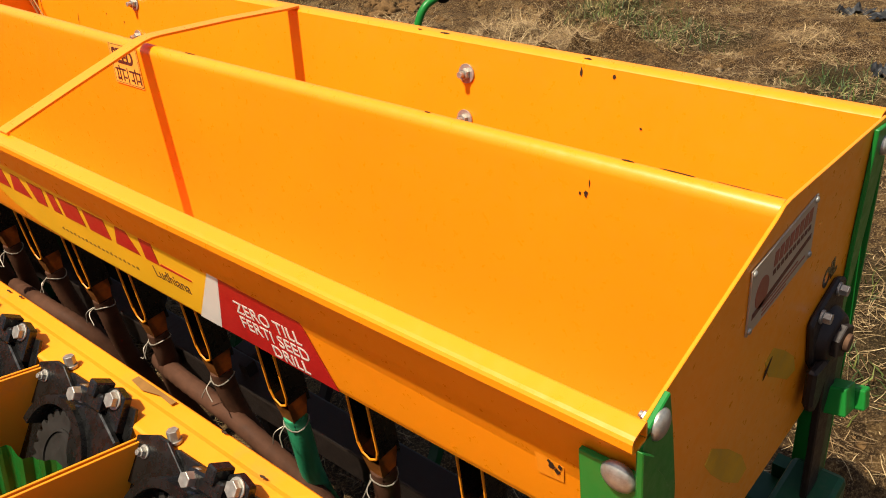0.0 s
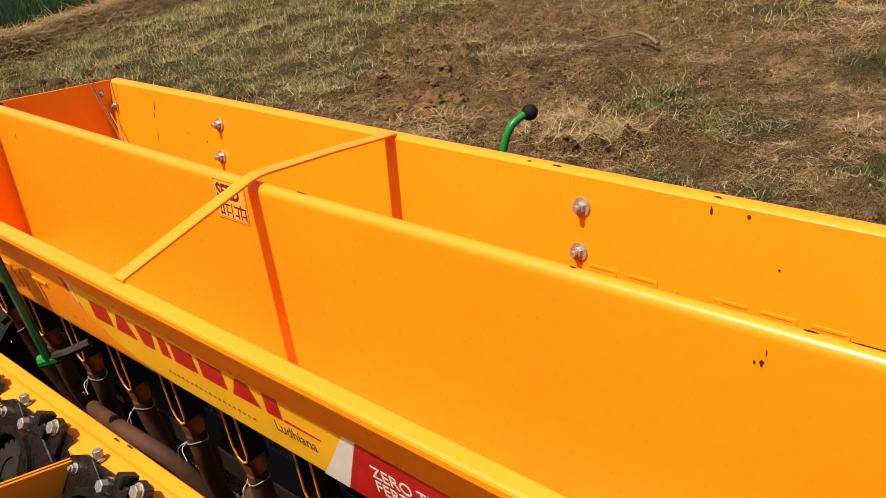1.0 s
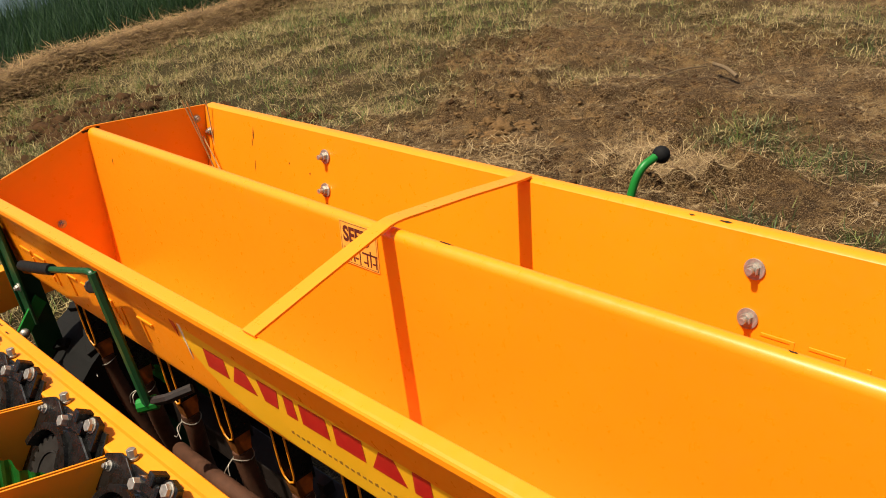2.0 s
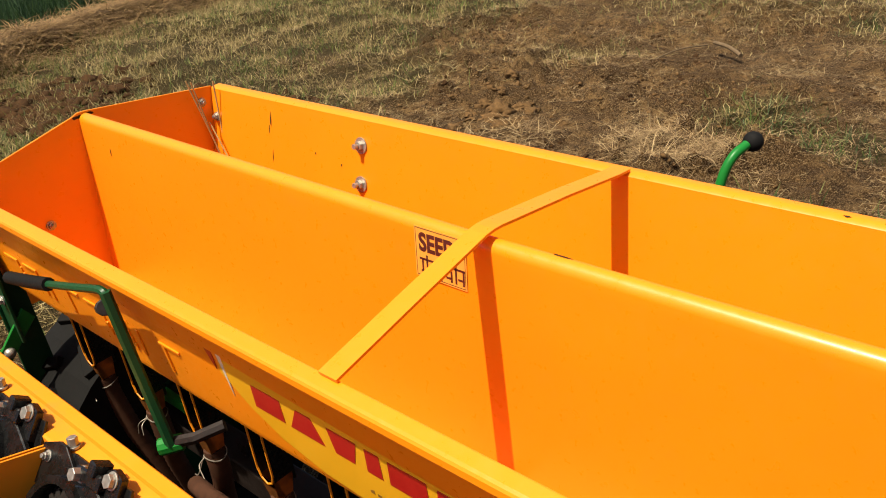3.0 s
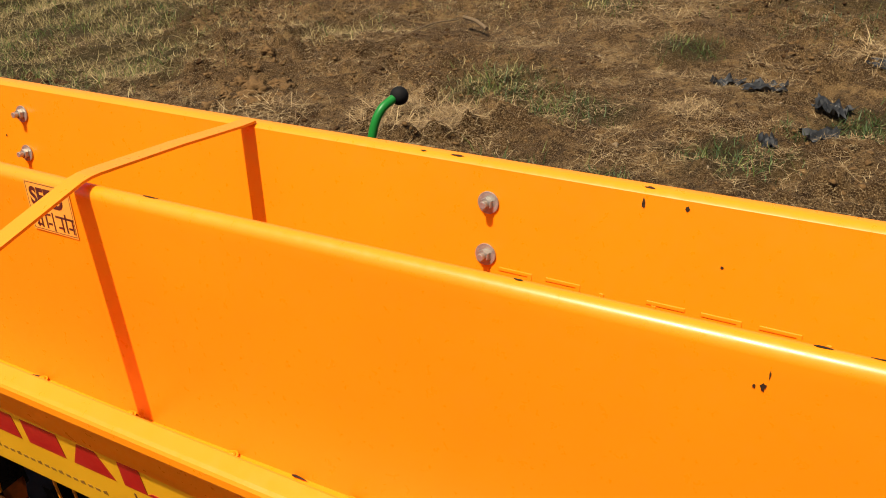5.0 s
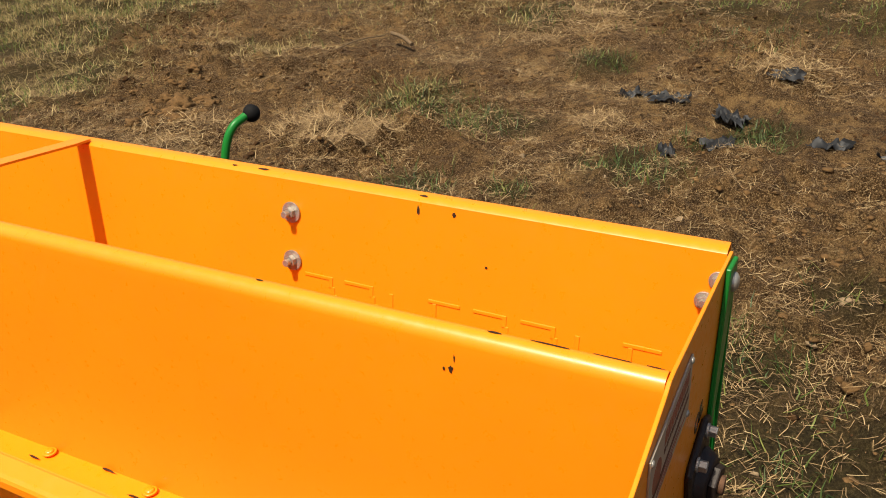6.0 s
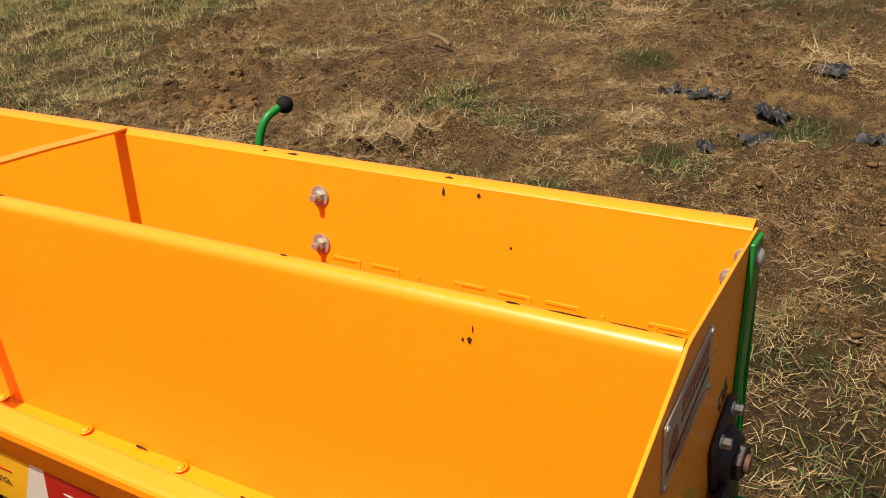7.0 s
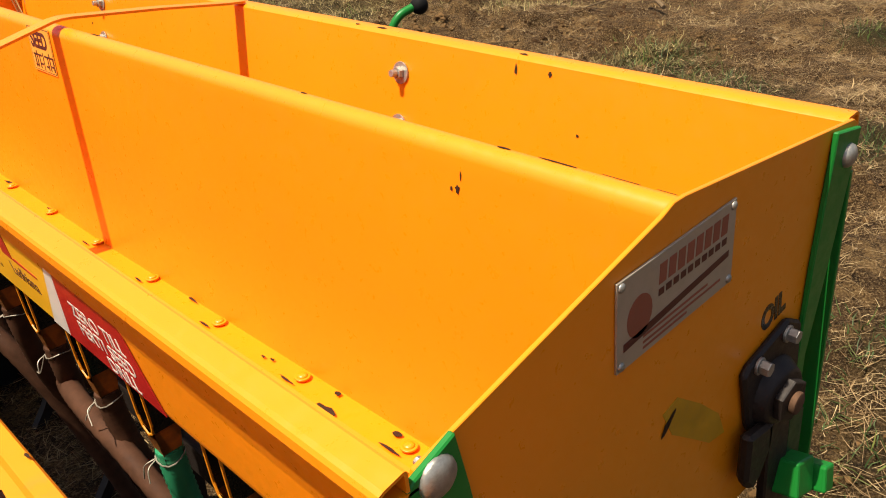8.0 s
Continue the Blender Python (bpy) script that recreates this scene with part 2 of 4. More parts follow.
GRIDS = {k: np.random.default_rng(k).random((256, 256)) for k in range(1, 60)}


def value_noise(x, y, scale, seed):
    g = GRIDS[seed]
    u, v = x / scale, y / scale
    i, j = np.floor(u).astype(int), np.floor(v).astype(int)
    fu, fv = u - i, v - j
    fu, fv = fu * fu * (3 - 2 * fu), fv * fv * (3 - 2 * fv)
    a, b = g[i % 256, j % 256], g[(i + 1) % 256, j % 256]
    c, d = g[i % 256, (j + 1) % 256], g[(i + 1) % 256, (j + 1) % 256]
    return (a * (1 - fu) + b * fu) * (1 - fv) + (c * (1 - fu) + d * fu) * fv - 0.5


def bank(x, y):
    """Distance past the pond's edge: above 0 is water."""
    return (y - 8.72 - 0.27 * (x - 2.64)) * 0.965 + 0.25 * value_noise(np.asarray(x, float), np.asarray(y, float), 1.1, 5)


def turf(x, y):
    """How grassy the ground is, 0 to 1."""
    x, y = np.asarray(x, float), np.asarray(y, float)
    far = 1 / (1 + np.exp(-(y - 4.6 - 0.10 * (x - 2) + 2.0 * value_noise(x, y, 0.9, 11) + 0.8 * value_noise(x, y, 0.3, 12)) * 2.6))
    strip = np.exp(-((x - 5.9 - 0.25 * y * 0.3) / 0.7) ** 2) * 0.55
    spots = np.zeros_like(x)
    for cx, cy, r in ((3.80, 2.28, 0.28), (3.66, 1.90, 0.20), (3.36, 1.02, 0.24), (3.86, 0.62, 0.14), (2.94, 1.86, 0.16), (4.65, 1.55, 0.18), (5.31, 2.18, 0.22), (5.95, 1.1, 0.35), (3.75, 1.77, 0.2),
                      (2.2, 0.35, 0.22), (3.95, 0.55, 0.16), (1.9, 0.15, 0.3), (3.0, 1.45, 0.10), (5.4, 2.2, 0.25), (2.6, 0.1, 0.15)):
        spots = np.maximum(spots, np.exp(-(((x - cx) / r) ** 2 + ((y - cy) / (r * 1.2)) ** 2)))
    return np.clip(np.maximum(np.maximum(far, strip), 0.8 * spots), 0, 1)


def height(x, y):
    x, y = np.asarray(x, float), np.asarray(y, float)
    near = np.exp(-np.maximum(0, np.hypot(x - 3, y - 4) - 9) / 8)
    h = 0.10 * value_noise(x, y, 1.7, 1) + 0.065 * value_noise(x, y, 0.55, 2) + 0.050 * value_noise(x, y, 0.2, 3)
    rough = np.clip(0.35 + 1.6 * value_noise(x, y, 0.8, 8), 0.1, 1.0)
    clod = np.maximum(0, value_noise(x, y, 0.11, 4) - 0.02) * 0.26 + np.abs(value_noise(x, y, 0.06, 6)) * 0.11 + np.abs(value_noise(x, y, 0.033, 7)) * 0.055
    h = h + clod * rough * (1 - 0.7 * turf(x, y))
    h = h - 0.010
    ridge = np.exp(-((bank(x, y) + 0.60) / 0.32) ** 2) * 0.10
    pond = np.clip(bank(x, y) / 0.5, 0, 1) * 0.55
    return (h + ridge) * near - pond * np.where(bank(x, y) < 9, 1, np.clip(1 - (bank(x, y) - 9) / 4, 0, 1))


def axis(lo, hi, step):
    a = list(np.arange(lo, hi, step))
    up, down, s = [hi], [lo - step], step
    while up[-1] < 420:
        s *= 1.22
        up.append(up[-1] + s)
    s = step
    while down[-1] > -420:
        s *= 1.22
        down.append(down[-1] - s)
    return np.array(down[::-1] + a + up)


gx, gy = axis(0.9, 6.4, 0.0165), axis(-0.6, 8.8, 0.0185)
X, Y = np.meshgrid(gx, gy, indexing="ij")
Z = height(X, Y)
nx, ny = X.shape
idx = np.arange(nx * ny).reshape(nx, ny)
quads = np.stack([idx[:-1, :-1], idx[1:, :-1], idx[1:, 1:], idx[:-1, 1:]], -1).reshape(-1, 4)


def fast_mesh(name, verts, faces, material, attr=None):
    """A mesh from arrays: faces is (n, k)."""
    me = bpy.data.meshes.new(name)
    k = faces.shape[1]
    me.vertices.add(len(verts))
    me.vertices.foreach_set("co", np.ascontiguousarray(verts, dtype=np.float32).ravel())
    me.loops.add(faces.size)
    me.loops.foreach_set("vertex_index", np.ascontiguousarray(faces, dtype=np.int32).ravel())
    me.polygons.add(len(faces))
    me.polygons.foreach_set("loop_start", np.arange(0, faces.size, k, dtype=np.int32))
    if attr is not None:
        a = me.attributes.new("turf", "FLOAT", "POINT")
        a.data.foreach_set("value", np.ascontiguousarray(attr, dtype=np.float32))
    me.update(calc_edges=True)
    me.validate()
    me.materials.append(material)
    return me


M_SOIL, nt, b = nodes_of("dry_brown_soil")
n1, n2, n3 = noise_node(nt, 1.3, 4.0), noise_node(nt, 22.0, 8.0, 0.75), noise_node(nt, 150.0, 6.0, 0.8)
n5 = noise_node(nt, 6.0, 7.0, 0.7)
c = ramp(nt, n1.outputs[0], [(0.30, (0.148, 0.080, 0.029)), (0.55, (0.222, 0.128, 0.048)), (0.75, (0.295, 0.184, 0.075))])
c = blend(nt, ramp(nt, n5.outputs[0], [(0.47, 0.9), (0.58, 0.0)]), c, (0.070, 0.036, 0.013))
# lows of the bump noise go near black: crevice shade in the colour
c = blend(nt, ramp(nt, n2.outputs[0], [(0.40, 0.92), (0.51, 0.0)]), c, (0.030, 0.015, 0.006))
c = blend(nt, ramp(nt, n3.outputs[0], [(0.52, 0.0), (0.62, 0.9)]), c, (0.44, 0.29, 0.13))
# fine noise lows darkened likewise, as painted shade between crumbs
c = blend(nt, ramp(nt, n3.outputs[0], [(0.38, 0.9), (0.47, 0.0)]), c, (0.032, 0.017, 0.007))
at = nt.nodes.new("ShaderNodeAttribute")
at.attribute_name = "turf"
n4 = noise_node(nt, 70.0, 6.0, 0.7)
g = ramp(nt, n4.outputs[0], [(0.35, (0.017, 0.013, 0.005)), (0.54, (0.052, 0.039, 0.013)), (0.76, (0.16, 0.110, 0.043))])
c = blend(nt, ramp(nt, at.outputs["Fac"], [(0.15, 0.0), (0.7, 0.9)]), c, g)
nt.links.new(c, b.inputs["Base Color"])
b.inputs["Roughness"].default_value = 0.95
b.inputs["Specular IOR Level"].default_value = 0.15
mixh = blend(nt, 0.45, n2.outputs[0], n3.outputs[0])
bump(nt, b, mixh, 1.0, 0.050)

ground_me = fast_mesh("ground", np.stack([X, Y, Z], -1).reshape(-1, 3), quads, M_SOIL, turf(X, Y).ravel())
ground = tagged(new("ground", ground_me), "bare brown farm soil with clods and patchy turf", "ground", kind="structure")
for p in ground_me.polygons:
    p.use_smooth = True

# pond beyond the bank
M_WATER, nt, b = nodes_of("murky_pond_water")
b.inputs["Base Color"].default_value = (0.020, 0.040, 0.034, 1)
b.inputs["Roughness"].default_value = 0.12
w = noise_node(nt, 4.0, 4.0, 0.6)
bump(nt, b, w.outputs[0], 0.35, 0.02)
wx, wy = np.meshgrid(np.linspace(-6, 26, 33), np.linspace(6.0, 24.0, 19), indexing="ij")
wi = np.arange(wx.size).reshape(wx.shape)
wq = np.stack([wi[:-1, :-1], wi[1:, :-1], wi[1:, 1:], wi[:-1, 1:]], -1).reshape(-1, 4)
tagged(new("water", fast_mesh("water", np.stack([wx, wy, wx * 0 - 0.22], -1).reshape(-1, 3), wq, M_WATER)), "still murky green pond water beside the bank", "pond", kind="structure")


def blades(name, xy, length, width, lean, material, label, category, base=None, curl=0.5, flat=0.0, bent=0.45):
    """Blades of grass or straw: each a bent strip of three quads' worth of points."""
    n = len(xy)
    L = length * (0.5 + rng.random(n))
    a = rng.random(n) * 2 * np.pi
    d = np.stack([np.cos(a), np.sin(a)], -1)
    side = np.stack([-d[:, 1], d[:, 0]], -1) * (width * (0.6 + 0.8 * rng.random(n)))[:, None] / 2
    sidew = np.stack([-d[:, 1], d[:, 0]], -1)
    kink = bent * (rng.random(n) - 0.5)
    ln = np.abs(lean * (0.3 + 1.2 * rng.random(n)))
    z0 = (height(xy[:, 0], xy[:, 1]) if base is None else base) - 0.004 + flat * rng.random(n)
    pts = []
    for k, (u, wd) in enumerate(((0.0, 1.0), (0.5, 0.85), (1.0, 0.12))):
        th = ln * (1 + curl * u)
        out = d * (L * u * np.sin(np.minimum(th, 1.52)))[:, None] + sidew * (L * kink * (1.0 if k == 1 else 0.0))[:, None]
        z = z0 + L * u * np.cos(np.minimum(th, 1.52)) + (0.004 if flat else 0)
        for s in (-1, 1):
            pts.append(np.concatenate([xy + out + s * side * wd, z[:, None]], 1))
    v = np.stack(pts, 1).reshape(-1, 3)
    o = (np.arange(n) * 6)[:, None]
    f = np.concatenate([o + np.array([[0, 1, 3, 2]]), o + np.array([[2, 3, 5, 4]])])
    return tagged(new(name, fast_mesh(name, v, f, material)), label, category, kind="stuff")


def scatter(n, lo, hi, keep):
    p = np.stack([lo[0] + (hi[0] - lo[0]) * rng.random(n), lo[1] + (hi[1] - lo[1]) * rng.random(n)], -1)
    return p[rng.random(n) < keep(p[:, 0], p[:, 1])]


M_DRYGRASS = island("dry_grass_blade", (0.09, 0.062, 0.016), (0.27, 0.20, 0.068), 0.75, (0.55, 0.43, 0.19), 0.25)
M_GRASS = island("olive_grass_blade", (0.035, 0.058, 0.007), (0.105, 0.145, 0.018), 0.65, (0.22, 0.23, 0.050), 0.3)
M_TUFT = island("fresh_grass_blade", (0.022, 0.046, 0.007), (0.065, 0.105, 0.018), 0.6, (0.19, 0.20, 0.06), 0.3)
M_STRAW = island("straw", (0.085, 0.045, 0.018), (0.28, 0.175, 0.072), 0.75, (0.50, 0.36, 0.175), 0.1)
M_RUSSET = island("russet_dead_reed", (0.10, 0.050, 0.016), (0.25, 0.145, 0.050), 0.75, (0.40, 0.26, 0.10), 0.1)
M_REED = island("green_reed", (0.010, 0.026, 0.008), (0.022, 0.056, 0.014), 0.5, (0.070, 0.13, 0.04), 0.3)
land = lambda x, y: (bank(x, y) < -0.05)
clump = lambda x, y: np.clip(0.5 + 1.6 * value_noise(x, y, 0.13, 41) + 1.1 * value_noise(x, y, 0.05, 42), 0.02, 1.0)
blades("dry_grass", scatter(420000, (-0.8, 2.2), (7.5, 10.0), lambda x, y: turf(x, y) * land(x, y) * clump(x, y)), 0.070, 0.0034, 0.95, M_DRYGRASS, "dry bleached grass blades standing and lying on the turf", "dry grass")
blades("green_grass", scatter(260000, (-0.8, -0.6), (7.5, 10.0), lambda x, y: (turf(x, y) ** 1.5) * land(x, y) * clump(x + 3, y) * np.clip(0.45 + 1.2 * value_noise(x, y, 0.7, 21), 0.05, 1)), 0.070, 0.0038, 0.55, M_GRASS, "short olive green grass blades in patches on the soil", "grass")
blades("straw_litter", scatter(480000, (0.2, -0.8), (7.0, 9.0), lambda x, y: land(x, y) * np.clip(0.55 + 1.7 * value_noise(x, y, 0.35, 31) + 0.7 * value_noise(x, y, 1.3, 32), 0.10, 1) * clump(x, y) * 0.9), 0.050, 0.0017, 2.6, M_STRAW, "broken pale straw lying loose on bare soil", "straw", curl=0.12, flat=0.014, bent=0.16)


def heap(cx, cy, rx, ry, n, length, material, name, label, category, hgt=0.05, lean=2.2, width=0.0026, bent=0.22):
    a, r = rng.random(n) * 2 * np.pi, np.sqrt(rng.random(n)) * (0.7 + 0.5 * rng.random(n))
    p = np.stack([cx + rx * r * np.cos(a), cy + ry * r * np.sin(a)], -1)
    base = height(p[:, 0], p[:, 1]) + hgt * np.clip(1 - r * r, 0, 1) * rng.random(n)
    return blades(name, p, length, width, lean, material, label, category, base=base, curl=0.15, bent=bent)


heap(3.33, 2.50, 0.22, 0.38, 2200, 0.10, M_STRAW, "straw_tuft", "flattened tuft of bleached dead grass on bare soil", "dead grass")
heap(3.85, 1.31, 0.14, 0.15, 700, 0.06, M_STRAW, "straw_tuft", "small flattened tuft of bleached dead grass", "dead grass", 0.03)
heap(2.15, 0.25, 0.48, 0.45, 700, 0.050, M_STRAW, "straw_tuft", "loose dry stalks scattered beside the seed drill", "dead grass", 0.03, width=0.0020)
for cx, cy, r, n in ((3.80, 2.28, 0.20, 460), (3.66, 1.90, 0.15, 260), (3.36, 1.02, 0.17, 320), (3.86, 0.62, 0.12, 190), (2.94, 1.86, 0.12, 160), (4.65, 1.55, 0.13, 170), (3.71, 0.853, 0.06, 80), (3.95, 0.55, 0.11, 150), (3.0, 1.45, 0.07, 80), (5.4, 2.2, 0.2, 260), (2.135, 0.64, 0.13, 190), (1.76, 0.49, 0.12, 170), (2.3, 0.36, 0.12, 130), (5.2, 0.9, 0.25, 300), (1.75, 0.12, 0.08, 70)):
    heap(cx, cy, r * 1.25, r * 1.5, int(n * 0.7), 0.048, M_TUFT, "grass_tuft", "small tuft of fresh green grass on bare soil", "grass tuft", 0.01, 0.75, 0.0034, 0.3)
heap(4.75, 0.55, 0.35, 0.30, 1100, 0.09, M_STRAW, "straw_tuft", "thin tuft of pale dead grass on soil", "dead grass", 0.04)
heap(5.3, 1.9, 0.5, 0.4, 1500, 0.09, M_STRAW, "straw_tuft", "spread tuft of pale dead grass on soil", "dead grass", 0.04)
heap(2.95, 3.3, 0.5, 0.35, 1500, 0.08, M_STRAW, "straw_tuft", "spread tuft of dry grass among clods", "dead grass", 0.04)
NR = 26000
ridge_x = 1.2 + 6.5 * rng.random(NR)
ridge_o = 0.27 * rng.standard_normal(NR)
ridge_xy = np.stack([ridge_x, 8.72 + 0.27 * (ridge_x - 2.64) - 0.62 + ridge_o], -1)
blades("dead_reed_ridge", ridge_xy, 0.24, 0.0060, 3.2, M_RUSSET, "long ridge of russet dead reeds along the pond bank", "dead reeds", base=height(ridge_xy[:, 0], ridge_xy[:, 1]) + 0.12 * np.exp(-(ridge_o / 0.3) ** 2) * rng.random(NR), curl=0.08)
NR = 42000
reed_x = 0.5 + 9.0 * rng.random(NR)
reed_d = -0.05 + 4.2 * rng.random(NR) ** 1.4
reed_xy = np.stack([reed_x, 8.72 + 0.27 * (reed_x - 2.64) + reed_d], -1)
blades("reeds", reed_xy, 0.40, 0.0075, 0.16, M_REED, "dense upright green reeds growing in the pond", "reeds", base=np.full(NR, -0.25) + 0.15 * np.clip(1 - reed_d, 0, 1), curl=0.8)

# loose clods
M_CLOD = plain("crumbly_clod", (0.19, 0.106, 0.042), 0.95, 0.0, 45.0, 0.65, 0.010)
def ico(level):
    q = bmesh.new()
    bmesh.ops.create_icosphere(q, subdivisions=level, radius=1.0)
    v = np.array([p.co[:] for p in q.verts])
    f = np.array([[p.index for p in t.verts] for t in q.faces])
    q.free()
    return v, f


def lumps(name, places, material, label, category, kind="stuff", squash=0.6, level=2):
    vs, fs = [], []
    ico_v, ico_f = ico(level)
    for k, (x, y, r) in enumerate(places):
        q = rng.random(3) * 50
        wob = np.array([1 + 0.8 * noise.noise(Vector(p * 1.4 + q)) + 0.8 * noise.noise(Vector(p * 3.9 + q)) for p in ico_v])
        s = r * np.array([1 + 0.4 * rng.random(), 0.7 + 0.5 * rng.random(), squash * (0.7 + 0.6 * rng.random())])
        an = rng.random() * 6.28
        p = ico_v * wob[:, None] * s
        p = np.stack([p[:, 0] * math.cos(an) - p[:, 1] * math.sin(an), p[:, 0] * math.sin(an) + p[:, 1] * math.cos(an), p[:, 2]], -1)
        vs.append(p + (x, y, float(height(x, y)) - r * 0.05))
        fs.append(ico_f + k * len(ico_v))
    me = fast_mesh(name, np.concatenate(vs), np.concatenate(fs), material)
    return tagged(new(name, me), label, category, kind=kind)


cl = scatter(42000, (0.9, -0.8), (6.5, 6.0), lambda x, y: np.clip(0.1 + 1.8 * value_noise(x, y, 0.8, 8), 0, 1) * (1 - 0.8 * turf(x, y)))
lumps("soil_clods", [(x, y, 0.003 + 0.015 * rng.random() ** 4) for x, y in cl], M_CLOD, "loose crumbly brown soil clods of many sizes", "clods", level=1)
lumps("soil_clod", [(3.42, 3.58, 0.075), (3.47, 3.42, 0.05), (3.44, 3.72, 0.04), (3.52, 3.50, 0.04)] + [(3.42 + 0.16 * rng.standard_normal(), 3.58 + 0.20 * rng.standard_normal(), 0.008 + 0.025 * rng.random() ** 2) for _ in range(90)], M_CLOD, "large crumbly clods of turned brown soil", "clods", level=3)
M_DARKCLOD = plain("dark_damp_soil", (0.075, 0.037, 0.014), 0.95, 0.0, 45.0, 0.6, 0.01)
dk = scatter(26000, (1.2, -0.6), (6.5, 5.5), lambda x, y: np.clip(3.0 * value_noise(x, y, 0.5, 9) - 0.45, 0, 1) * (1 - 0.8 * turf(x, y)))
lumps("soil_clods", [(x, y, 0.004 + 0.014 * rng.random() ** 3) for x, y in dk], M_DARKCLOD, "darker damp crumbs of turned soil in patches", "clods", level=1)
lumps("soil_clods", [(2.2 + 0.28 * rng.standard_normal(), 6.6 + 0.30 * rng.standard_normal(), 0.012 + 0.055 * rng.random() ** 2) for _ in range(520)], M_DARKCLOD, "heap of dark damp soil thrown up on the grass", "clods")
lumps("soil_clods", [(2.85 + 0.3 * rng.random(), 4.75 + 0.5 * rng.random(), 0.01 + 0.035 * rng.random() ** 2) for _ in range(60)], M_DARKCLOD, "small heap of dark soil beside the grass", "clods")
M_STONE = plain("pale_pebble", (0.27, 0.19, 0.11), 0.85, 0.0, 60.0, 0.3, 0.002)
st = scatter(110, (1.2, -0.8), (5.5, 3.5), lambda x, y: 0.8 + 0 * x)
lumps("pebbles", [(x, y, 0.004 + 0.007 * rng.random() ** 2) for x, y in st] + [(2.582, 0.119, 0.020), (2.377, 0.194, 0.013), (2.977, 0.723, 0.014), (2.867, 1.175, 0.012), (3.338, 1.512, 0.011)], M_STONE, "pale pebbles strewn on the soil", "pebbles", squash=0.7)

# stick lying on the soil
part_bm = tube(smooth_path([(4.83, 3.03, 0.035), (4.74, 2.90, 0.045), (4.655, 2.785, 0.03)]), 0.013, 8)
part_bm = add_tube(part_bm, smooth_path([(4.76, 3.04, 0.04), (4.60, 3.14, 0.05), (4.42, 3.22, 0.03)]), 0.005, 6)
tagged(part("stick", part_bm, plain("weathered_stick", (0.20, 0.135, 0.075), 0.85, 0, 50, 0.5, 0.002), None), "short weathered grey-brown stick lying on soil", "stick")

# torn black plastic on the soil
for k, (x, y, r, an) in enumerate(((4.21, 1.24, 0.075, 2.2), (4.135, 1.045, 0.085, 1.5), (4.035, 0.733, 0.095, 0.9), (4.556, 0.554, 0.080, 1.4), (3.715, 0.728, 0.070, 1.9), (3.577, 0.922, 0.060, 0.3), (3.80, 0.274, 0.070, 1.5), (3.69, 0.02, 0.070, 1.0))):
    bm = bmesh.new()
    bmesh.ops.create_grid(bm, x_segments=14, y_segments=9, size=1.0)
    q = Vector((k * 7.3, k * 3.1, 0))
    for v in bm.verts:
        p = v.co.copy()
        e = 1 + 0.45 * noise.noise(p * 1.1 + q)
        z = 0.45 * abs(noise.noise(p * 1.6 + q)) + 0.25 * abs(noise.noise(p * 3.7 + q))
        v.co = Vector((p.x * e * r * (1 + 0.5 * noise.noise(Vector((p.y * 3, k, 0)))), p.y * e * r * 0.55, z * r * 1.7 + 0.006))
    r_ = bmesh.ops.solidify(bm, geom=list(bm.faces), thickness=0.0012)
    bmesh.ops.rotate(bm, verts=bm.verts, cent=(0, 0, 0), matrix=Matrix.Rotation(an, 3, "Z"))
    bmesh.ops.translate(bm, verts=bm.verts, vec=(x, y, float(height(x, y)) - 0.002))
    tagged(part("plastic_scrap", bm, M_PLASTIC, None, smooth=True), "crumpled scrap of torn black plastic on soil", "plastic scrap", "black plastic scraps")

# ---- seed drill: hopper ----
hopper = empty("seed_hopper", (0.72, 1.35, 0.69), "long orange-yellow steel seed hopper with two open troughs", "seed hopper")
def skew(y):
    """The front rim runs slightly askew along the hopper."""
    return 0.0036 * (y - 1.3)


# front rim: a folded channel with rounded outer edge, its inner leg running down as the trough's wall
fold = [(0.4240, 1.0300), (0.4240, 1.0440), (0.4232, 1.0458), (0.4212, 1.0464), (0.4062, 1.0436), (0.4025, 1.0420), (0.4005, 1.0390), (0.4000, 1.0305), (0.4010, 1.0280), (0.4035, 1.0268), (0.4300, 1.0260)]
part("front_rim", sheet(fold, 0.0025, Y0 - 0.010, Y1 - 0.004, 30, bow=skew), M_YELLOW, hopper, "bright folded rim along the front of the hopper")
part("front_panel", sheet([(0.4325, 1.0250), (0.4480, 0.845), (0.4492, 0.832), (0.4515, 0.823), (0.459, 0.815), (0.60, 0.715)], 0.003, Y0 + 0.002, Y1 - 0.002, 12), M_YELLOW, hopper)
part("trough_floor", sheet([(0.6640, 0.7290), (0.5660, 0.7380), (0.5000, 0.7700), (0.4640, 0.8300), (0.4400, 0.9500), (0.4270, 1.0310)], 0.003, Y0 + 0.003, Y1 - 0.003, 4, bow=skew), M_YELLOW, hopper, "inner sheet and floor with screws along the partition's foot")


def px(z):
    return 0.684 - 0.10 * (1.09 - z)


def bx(z):
    return 1.012 - 0.22 * (1.05 - z)


def bowed(y):
    """How far the partition sheet stands off its straight line between strap and ends."""
    if y < 1.35:
        return 0.013 * (1.35 - y) / (1.35 - Y0)
    return 0.011 * (y - 1.35) / (Y1 - 1.35)


